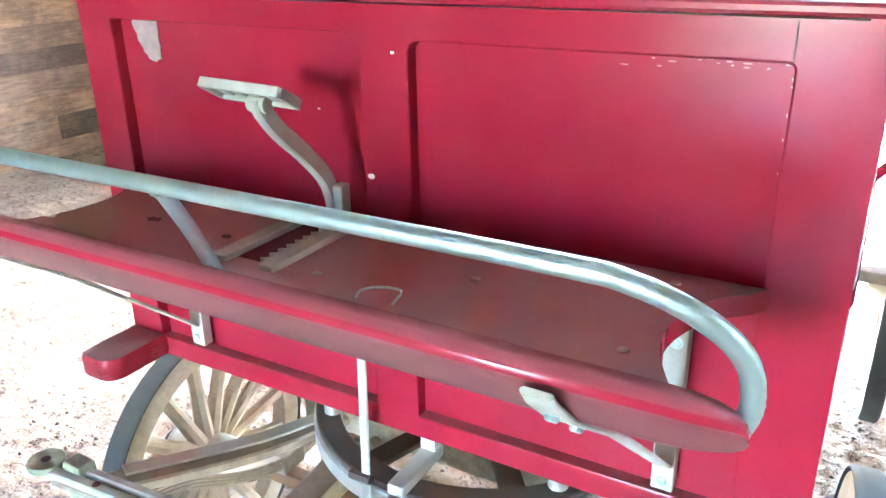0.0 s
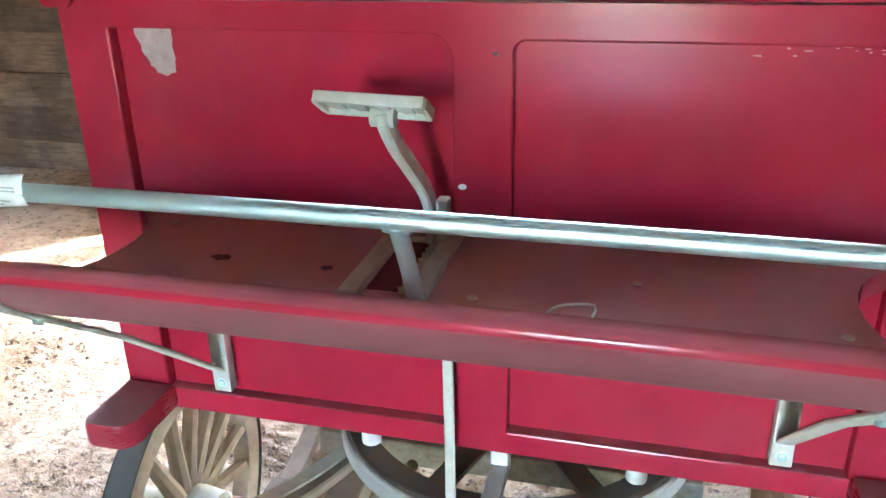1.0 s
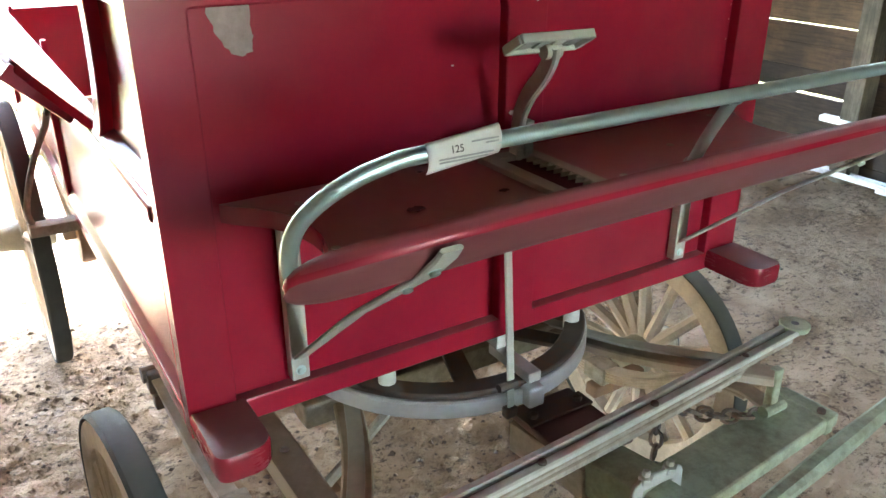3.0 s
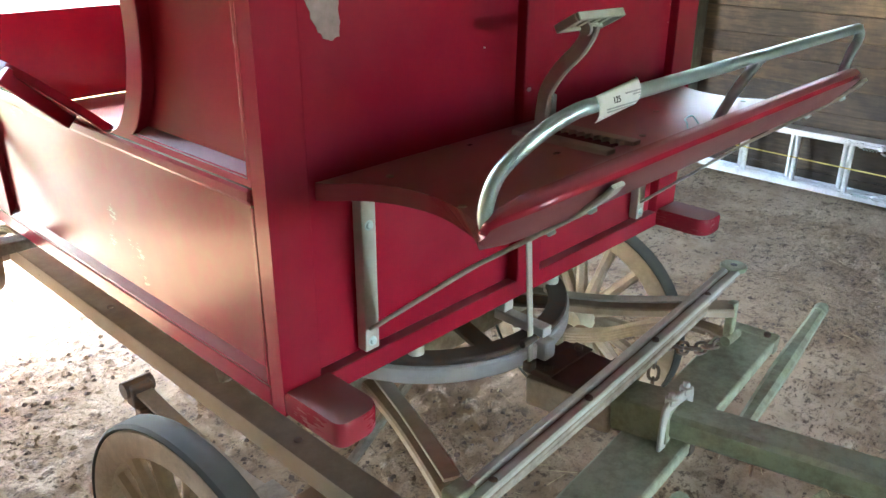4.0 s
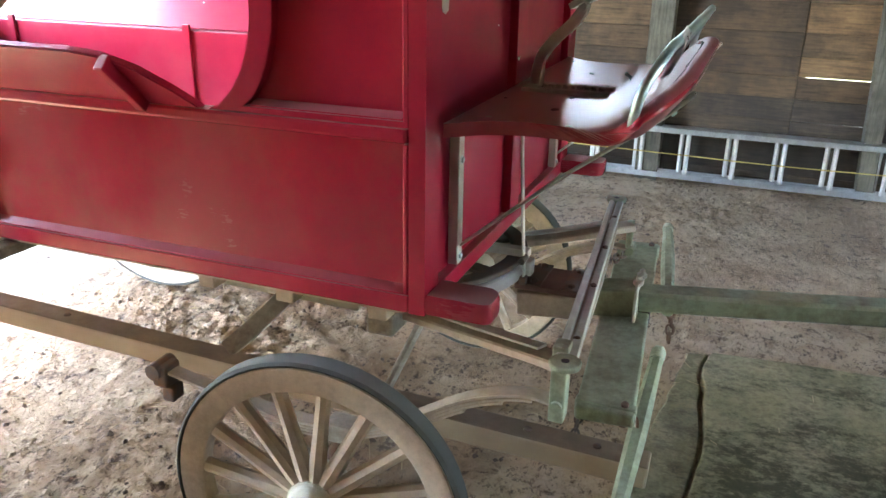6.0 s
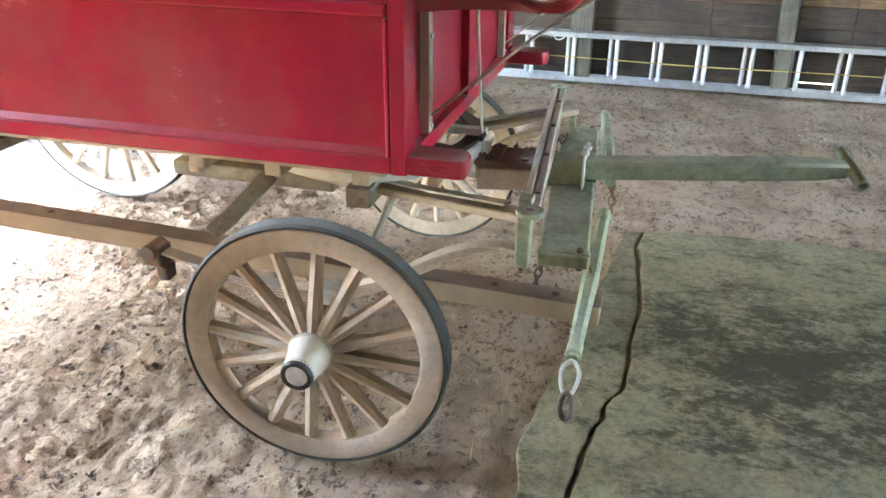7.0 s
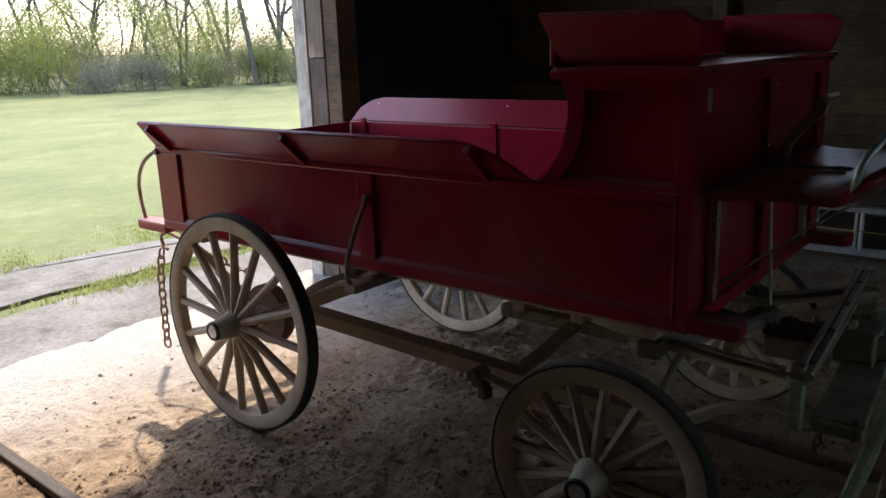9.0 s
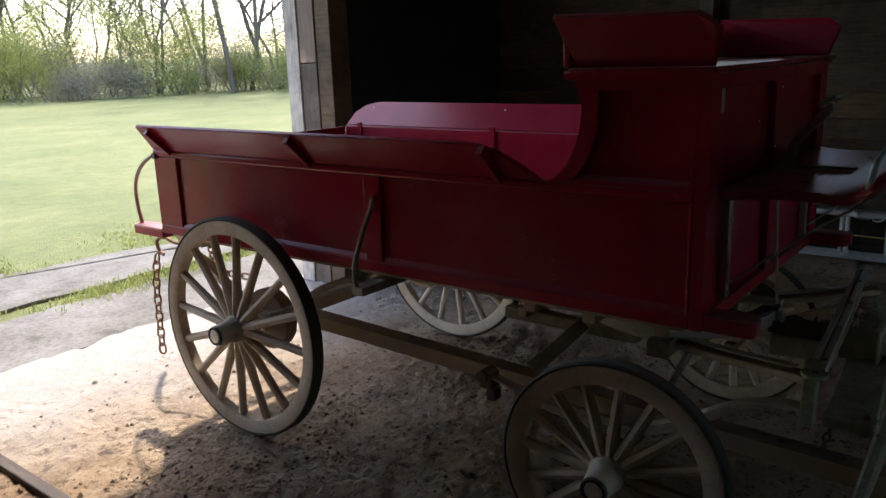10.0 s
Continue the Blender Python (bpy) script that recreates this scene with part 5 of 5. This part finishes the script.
sweep(bm, [Vector((0.056, -0.337, 0.602)), Vector((0.095, -0.60, 0.614)), Vector((0.150, -0.955, 0.630)), Vector((0.165, -1.05, 0.634))], rect(0.078, 0.054, 0.009), taper=[1, 1, 0.98, 0.74])
wp("pole_end", bm, SAGE, "sage green stub of the pole", pole)
bm = bmesh.new()
lathe(bm, [(-0.105, 0.011), (-0.105, 0.018), (0.105, 0.018), (0.105, 0.011), (-0.105, 0.011)], 16, Matrix.Translation((0.160, -1.066, 0.638)) @ Matrix.Rotation(radians(8), 4, "Z") @ Matrix.Rotation(radians(-8), 4, "Y"))
wp("cross_pipe", bm, SAGE, "green iron pipe across the end of the pole", pole, True)
wp("clevis", flat([(0.010, -0.334, 0.53), (0.010, -0.334, 0.625), (0.018, -0.334, 0.644), (0.055, -0.335, 0.646), (0.094, -0.336, 0.644), (0.101, -0.336, 0.625), (0.101, -0.336, 0.53)], 0.026, 0.008, 5, 0.002, up=(0, 1, 0)), PALE, "flat iron clevis strapped over the pole", pole)
for x, y in ((0.028, -0.334), (0.082, -0.336)):
    bm = bmesh.new()
    lathe(bm, [(0, 0.013), (0.012, 0.013), (0.014, 0.007), (0.022, 0.007), (0.024, 0.004)], 6, Matrix.Translation((x, y, 0.649)) @ Matrix.Rotation(-math.pi / 2, 4, "Y"))
    wp("nut", bm, PALE, "", pole)
ev = wp("evener", barm((-0.44, -0.342, 0.532), (0.60, -0.264, 0.545), 0.125, 0.032, 0.006), SAGE, "broad sage green wooden evener")
for f in (0.03, 0.5, 0.97):
    c = Vector((-0.44, -0.342, 0.532)).lerp(Vector((0.60, -0.264, 0.545)), f)
    wp("band", barm(c - Vector((0.012, 0, 0)), c + Vector((0.012, 0, 0)), 0.130, 0.038, 0.002), SAGE if f != 0.5 else IRON, "", ev)
    bm = bmesh.new()
    lathe(bm, [(-0.03, 0.009), (0.026, 0.009), (0.03, 0.004)], 8, Matrix.Translation(c + Vector((0, -0.04, 0))) @ Matrix.Rotation(-math.pi / 2, 4, "Y"))
    wp("bolt", bm, IRON, "", ev)


def swingle(a, b, label):
    a, b = Vector(a), Vector(b)
    bm = bmesh.new()
    path = [a.lerp(b, k / 8) for k in range(9)]
    sweep(bm, path, rect(0.040, 0.036, 0.010), taper=[0.72, 0.84, 0.92, 1, 1.06, 1, 0.92, 0.84, 0.72])
    t = wp("swingletree", bm, SAGE, label, smooth=True)
    d = (b - a).normalized()
    for e, g in ((a, -1), (b, 1)):
        bm = bmesh.new()
        lathe(bm, [(-0.018, 0.0190), (0.018, 0.0185)], 12, Matrix.Translation(e - d * 0.03 * g) @ d.to_track_quat("X", "Z").to_matrix().to_4x4())
        wp("ferrule", bm, SAGE, "", t, True)
    return t


sw = swingle((-0.03, -0.41, 0.505), (-0.635, -0.402, 0.388), "sage green swingletree drooping from the evener")
e = Vector((-0.648, -0.402, 0.382))
wp("eye", tube([e + Vector((0.012, 0, 0.004)), e + Vector((-0.01, 0.02, -0.01)), e + Vector((-0.045, 0.014, -0.035)), e + Vector((-0.055, 0, -0.045)), e + Vector((-0.045, -0.014, -0.035)), e + Vector((-0.01, -0.02, -0.01))], 0.005, 8, 4, True), PALE, "iron trace eye", sw, True)
link = [e + Vector((-0.056 - 0.012 * (1 - math.cos(a)) * 0.4, 0.013 * math.sin(a), -0.072 + 0.032 * math.cos(a))) for a in [k * math.pi / 8 for k in range(16)]]
wp("trace_link", flat(link, 0.012, 0.011, 0, 0.003, up=(1, 0, 0.2), closed=True), IRON, "dark oval iron link", sw, True)
swingle((0.19, -0.405, 0.512), (0.90, -0.325, 0.525), "sage green swingletree tied to the evener")


def chain(name, pts, owner, label, mat=RUST, size=0.034, wire=0.0042):
    """Alternating links along a path."""
    path = smooth_path(pts, 10)
    L = [0.0]
    for p, q in zip(path, path[1:]):
        L.append(L[-1] + (q - p).length)
    n, c = int(L[-1] / (size * 0.74)), None
    for k in range(n):
        s_ = (k + 0.5) * L[-1] / n
        i = max(j for j in range(len(L) - 1) if L[j] <= s_)
        f = (s_ - L[i]) / max(1e-6, L[i + 1] - L[i])
        p, d = path[i].lerp(path[i + 1], f), (path[i + 1] - path[i]).normalized()
        x = d.cross(Vector((0.31, 0.2, 0.93)) if abs(d.z) < 0.9 else Vector((1, 0.4, 0))).normalized()
        z = x.cross(d)
        sd = x if k % 2 else z
        h, w = size / 2, size * 0.3
        loop = [p + d * (h - w) * sg + (d * sg * math.sin(a) + sd * math.cos(a)) * w for sg, aa in ((1, (0, 45, 90, 135, 180)), (-1, (180, 135, 90, 45, 0))) for a in map(radians, aa)]
        bm = bmesh.new()
        sweep(bm, loop, circle(wire, 5), True, up=tuple(d.cross(sd)))
        o = part(name if c is None else "link", bm, mat, owner if c is None else c, label if c is None else "", True)
        c = c or o
    return c


chain("chain", [(-0.26, -0.30, 0.52), (-0.25, -0.26, 0.40), (-0.26, -0.25, 0.315)], wagon, "dark chain hanging by the evener", IRON, 0.03, 0.0036)
chain("chain", [(0.25, -0.20, 0.640), (0.30, -0.205, 0.605), (0.38, -0.222, 0.575), (0.47, -0.242, 0.555)], wagon, "short dark chain from the bars to the evener", IRON, 0.044, 0.0045)
chain("chain", [(0.185, -0.212, 0.640), (0.186, -0.213, 0.60), (0.185, -0.213, 0.545)], wagon, "two dark links hanging from the bars", IRON, 0.036, 0.004)
chain("chain", [(0.30, -0.40, 0.50), (0.31, -0.41, 0.43), (0.315, -0.41, 0.36)], wagon, "rusty chain with a hanging hook", size=0.036)
chain("chain", [(-0.33, -0.40, 0.475), (-0.34, -0.405, 0.40), (-0.34, -0.40, 0.33)], wagon, "rusty chain with a hanging hook", size=0.036)

# ---- rear gear ----
wp("rear_axle", bx(-0.585, 0.585, 1.815, 1.885, 0.425, 0.49, bev=0.008), CREAM, "painted wooden rear axle")
for s in (-1, 1):
    bm = bmesh.new()
    lathe(bm, [(-0.03, 0.06), (-0.03, 0.125), (-0.02, 0.13), (0.02, 0.13), (0.03, 0.125), (0.03, 0.06)], 28, Matrix.Translation((s * 0.515, 1.85, 0.458)))
    wp("brake_drum", bm, DRUM, "brown brake drum on the rear axle", smooth=True)
    base = [(s * 0.545, 1.21, 0.716), (s * 0.545, 1.35, 0.713), (s * 0.545, 1.50, 0.655), (s * 0.54, 1.66, 0.55), (s * 0.535, 1.85, 0.495), (s * 0.535, 2.04, 0.55), (s * 0.535, 2.22, 0.65), (s * 0.535, 2.38, 0.71)]
    leafs = smooth_path(base, 6)
    sp = None
    for k in range(3):
        bm = bmesh.new()
        sweep(bm, [p - Vector((0, 0, 0.0095 * k)) for p in leafs[k * 4: len(leafs) - k * 4]], rect(0.045, 0.0085, 0.0015))
        if sp is None:
            sp = wp("leaf_spring", bm, CREAM, "cream painted rear leaf spring", smooth=True)
        else:
            wp("leaf", bm, CREAM, "", sp, True)
    wp("radius_rod", flat([(s * 0.60, 1.17, 0.725), (s * 0.58, 1.38, 0.67), (s * 0.55, 1.80, 0.495)], 0.03, 0.012, 5), GREY_GEAR, "iron radius rod")
    step = wp("side_step", barm((s * 0.30, 1.148, 0.732), (s * 0.715, 1.145, 0.737), 0.05, 0.03, 0.004), GREY_GEAR, "grey iron step bar")
    wp("step_rod", tube([(s * 0.690, 1.145, 0.722), (s * 0.708, 1.158, 0.77), (s * 0.698, 1.164, 0.83), (s * 0.665, 1.155, 0.925), (s * 0.625, 1.145, 1.008), (s * 0.618, 1.143, 1.040)], 0.0085, 8, 5), GREY_GEAR, "curved iron step rod", step, True)
    bm = bmesh.new()
    lathe(bm, [(-0.006, 0.012), (0.004, 0.012), (0.008, 0.006)], 8, Matrix.Translation((s * 0.615, 1.143, 1.040)))
    wp("bolt", bm, IRON, "", step)
    tr = wp("tail_rod", tube([(s * 0.575, 2.635, 0.785), (s * 0.58, 2.65, 0.88), (s * 0.59, 2.63, 0.98), (s * 0.605, 2.55, 1.065), (s * 0.612, 2.45, 1.118), (s * 0.612, 2.41, 1.122)], 0.0085, 8, 5), GREY_GEAR, "curved iron rod at the tail", smooth=True)
    bm = bmesh.new()
    lathe(bm, [(-0.008, 0.013), (0.0, 0.015), (0.008, 0.013)], 10, Matrix.Translation((s * 0.614, 2.415, 1.124)))
    wp("rod_eye", bm, IRON, "", tr)
hook = wp("hitch_hook", tube([(-0.36, 2.45, 0.715), (-0.38, 2.54, 0.68), (-0.41, 2.63, 0.665), (-0.43, 2.71, 0.69), (-0.44, 2.755, 0.665), (-0.44, 2.74, 0.62), (-0.44, 2.71, 0.605)], 0.009, 8, 5), RUST, "bent iron hook under the tail", smooth=True)
chain("chain", [(-0.44, 2.765, 0.60), (-0.45, 2.785, 0.46), (-0.452, 2.795, 0.26), (-0.452, 2.80, 0.08)], wagon, "long rusty chain hanging from the tail", size=0.058, wire=0.0055)
chain("chain", [(-0.33, 2.48, 0.68), (-0.30, 2.51, 0.58), (-0.24, 2.48, 0.50), (-0.2, 2.38, 0.48)], wagon, "slack chain under the tail", size=0.045, wire=0.005)
wp("tail_bar", bx(-0.5, 0.5, 2.435, 2.485, 0.68, 0.738, bev=0.005), CREAM)


# ---- wheels ----
def wheel(at, R, side, label, spokes=16, turn=0.0, steer=0.0):
    """A spoked wheel; the hub's outer end points along -x before turning to its side."""
    tyre = 0.011
    bm = bmesh.new()
    ri, ro, w = R - tyre - 0.057, R - tyre, 0.024
    lathe(bm, [(-w + 0.004, ri), (-w, ri + 0.006), (-w, ro - 0.003), (-w + 0.003, ro), (w - 0.003, ro), (w, ro - 0.003), (w, ri + 0.006), (w - 0.004, ri), (-w + 0.004, ri)], 64)
    rim = part("wheel", bm, CREAM, wagon, label, True)
    bm = bmesh.new()
    lathe(bm, [(-0.021, ro - 0.001), (-0.025, ro + 0.002), (-0.0255, R - 0.006), (-0.019, R), (0.021, R), (0.0285, R - 0.006), (0.0285, ro + 0.002), (0.021, ro - 0.001), (-0.021, ro - 0.001)], 64)
    part("tyre", bm, RUBBER, rim, "worn grey-black rubber tyre", True)
    bm = bmesh.new()
    lathe(bm, [(0.075, 0.030), (0.072, 0.046), (0.03, 0.056), (-0.012, 0.058), (-0.03, 0.058), (-0.034, 0.052), (-0.06, 0.047), (-0.105, 0.040), (-0.118, 0.040), (-0.118, 0.025)], 28)
    part("hub", bm, HUB, rim, "pale greenish painted hub", True)
    bm = bmesh.new()
    lathe(bm, [(-0.112, 0.0402), (-0.124, 0.0390), (-0.128, 0.0365), (-0.128, 0.028), (-0.112, 0.0255)], 24)
    part("hub_band", bm, BLACK, rim, "black hub band", True)
    bm = bmesh.new()
    lathe(bm, [(-0.115, 0.0275), (-0.126, 0.0262), (-0.128, 0.012), (-0.128, 0.0)], 20)
    part("hub_cap", bm, ALU, rim, "bright metal hub cap", True)
    bm = bmesh.new()
    r0, r1 = 0.05, ri + 0.004
    prof_s, rings = [(0.0, 1.0, 1.0), (0.18, 0.95, 1.0), (0.5, 0.82, 0.86), (0.85, 0.78, 0.82), (1.0, 0.82, 0.86)], []
    for f, a, b in prof_s:
        r = r0 + (r1 - r0) * f
        rings.append([bm.verts.new((0.0210 * a * math.cos(t) - 0.010 * (1 - f), 0.0205 * b * math.sin(t), r)) for t in [k * math.pi / 4 for k in range(8)]])
    for A, B in zip(rings, rings[1:]):
        for k in range(8):
            bm.faces.new((A[k], A[(k + 1) % 8], B[(k + 1) % 8], B[k]))
    first = part("spoke", bm, CREAM, rim, "", True)
    for k in range(spokes):
        o = first if k == 0 else new("spoke", first.data)
        o.parent = rim
        o.matrix_basis = Matrix.Rotation(2 * math.pi * (k + 0.5 * 0) / spokes + turn, 4, "X")
    rim.matrix_basis = Matrix.Translation(at) @ Matrix.Rotation(radians(steer), 4, "Z") @ (Matrix() if side < 0 else Matrix.Rotation(math.pi, 4, "Z"))
    return rim


wheel((-0.692, 0.212, 0.346), 0.335, -1, "small cream front wheel with sixteen spokes", turn=0.1, steer=4.5)
wheel((0.700, 0.310, 0.343), 0.335, 1, "small cream front wheel with sixteen spokes", turn=0.05, steer=4.5)
wheel((-0.680, 1.850, 0.464), 0.456, -1, "large cream rear wheel with sixteen spokes", turn=0.08)
wheel((0.715, 1.815, 0.464), 0.456, 1, "large cream rear wheel with sixteen spokes", turn=0.15)

# ---- loose things in the barn ----
ladder = thing("ladder", "long aluminium extension ladder lying on edge along the wall", "ladder", at=(3.45, 0.43, 0.0))
LEN = 4.4
for k, (dx, y0) in enumerate(((0.0, 0.0), (0.055, 0.45))):
    for z in (0.022, 0.352):
        bm = bmesh.new()
        sg = -1 if z < 0.1 else 1
        box(bm, dx - 0.03, dx + 0.025, -LEN, y0 + 0.77, z - 0.005, z + 0.003, 0.001)
        box(bm, dx - 0.03, dx - 0.024, -LEN, y0 + 0.77, z - 0.0305 if sg > 0 else z + 0.0035, z - 0.0055 if sg > 0 else z + 0.03, 0.001)
        box(bm, dx + 0.019, dx + 0.025, -LEN, y0 + 0.77, z - 0.0305 if sg > 0 else z + 0.0035, z - 0.0055 if sg > 0 else z + 0.03, 0.001)
        part("rail", bm, ALU, ladder)
    bm = tube([(dx, 0, 0.026), (dx, 0, 0.347)], 0.0155, 12, 0)
    rung = part("rung", bm, ALU, ladder, "", True)
    for j in range(18):
        o = rung if j == 0 else new("rung", rung.data)
        o.parent = ladder
        o.location = (0, 0.550 - 0.2948 * j + (0.0 if k == 0 else 0.045), 0)
for z, g in ((0.040, 1), (0.334, -1)):
    # each lock: a long slide along the rail, a bent hook round the rung and a small spring
    lock = part("rung_lock", bx(-0.046, -0.036, -0.285, -0.002, z - 0.007, z + 0.007, bev=0.002), ALU, ladder, "metal rung lock")
    for y in (-0.20, -0.095, -0.03):
        part("lug", bx(-0.052, -0.034, y - 0.009, y + 0.009, z - 0.014, z + 0.014, bev=0.002), ALU, lock)
    part("hook", tube([(-0.046, -0.28, z), (-0.050, -0.255, z + g * 0.022), (-0.050, -0.225, z + g * 0.030), (-0.050, -0.20, z + g * 0.020)], 0.005, 8, 4), ALU, lock, "", True)
    part("spring", tube([(-0.050 + 0.006 * math.cos(k * 1.57), -0.19 + 0.004 * k, z + g * 0.016 + 0.006 * math.sin(k * 1.57)) for k in range(22)], 0.0016, 5, 2), STEEL, lock, "", True)
part("rope", tube([(-0.035, 0.7, 0.20), (-0.035, -0.5, 0.186), (-0.036, -1.2, 0.178), (-0.034, -2.2, 0.186), (-0.035, -3.2, 0.176), (-0.035, -4.4, 0.18)], 0.0036, 6, 6), ROPE, ladder, "yellow pull rope", True)

# pallets and lumber by the door post
pallets = []
for n_, (px, py, lean) in enumerate(((-2.20, 3.22, 2), (-2.165, 3.06, 2))):
    p = thing("pallet", "pale wooden pallet leaning upright by the door post", "pallet", "pallets by the door", (px, py, 0))
    H = 1.22 if n_ == 0 else 0.60
    for k in range(5):
        x = -0.43 + k * 0.20
        part("slat", bx(x, x + 0.105, -0.012, 0.010, 0.02, H, bev=0.003), PALLET, p)
    for z in (0.05, H / 2, H - 0.06):
        part("stringer", bx(-0.45, 0.47, 0.0105, 0.10, z - 0.02, z + 0.025, bev=0.003), PALLET, p)
    part("top_slat", bx(-0.46, 0.48, -0.030, -0.0125, H - 0.09, H - 0.002, bev=0.003), PALLET, p)
    p.rotation_euler = (radians(-lean), 0, radians(2))
rng = random.Random(8)
for k in range(12):
    L_, y = rng.uniform(0.55, 0.75), 2.62 + 0.12 * (k % 3) + rng.uniform(-0.02, 0.02)
    z = 0.012 + 0.075 * (k // 3)
    bm = bx(-L_ / 2, L_ / 2, -0.055, 0.055, 0, 0.07, bev=0.006)
    o = tagged(part("timber", bm, (PALLET, POST, TRIMW)[k % 3]), "rough grey length of scrap timber in a pile", "timber", "timber pile")
    o.matrix_basis = Matrix.Translation((-2.12 + rng.uniform(-0.1, 0.1), y, z)) @ Matrix.Rotation(radians(rng.uniform(-5, 5)), 4, "Z")
bm = bmesh.new()
box(bm, -0.16, 0.16, -0.12, 0.12, 0.0, 0.11, 0.012)
crate = tagged(part("plastic_tub", bm, TEAL), "small teal plastic tub on the floor by the wall", "tub")
crate.location = (3.42, 2.42, 0.005)
lid = part("lid", bx(-0.168, 0.168, -0.128, 0.128, 0.1115, 0.125, bev=0.004), PAPER, crate, "white lid")
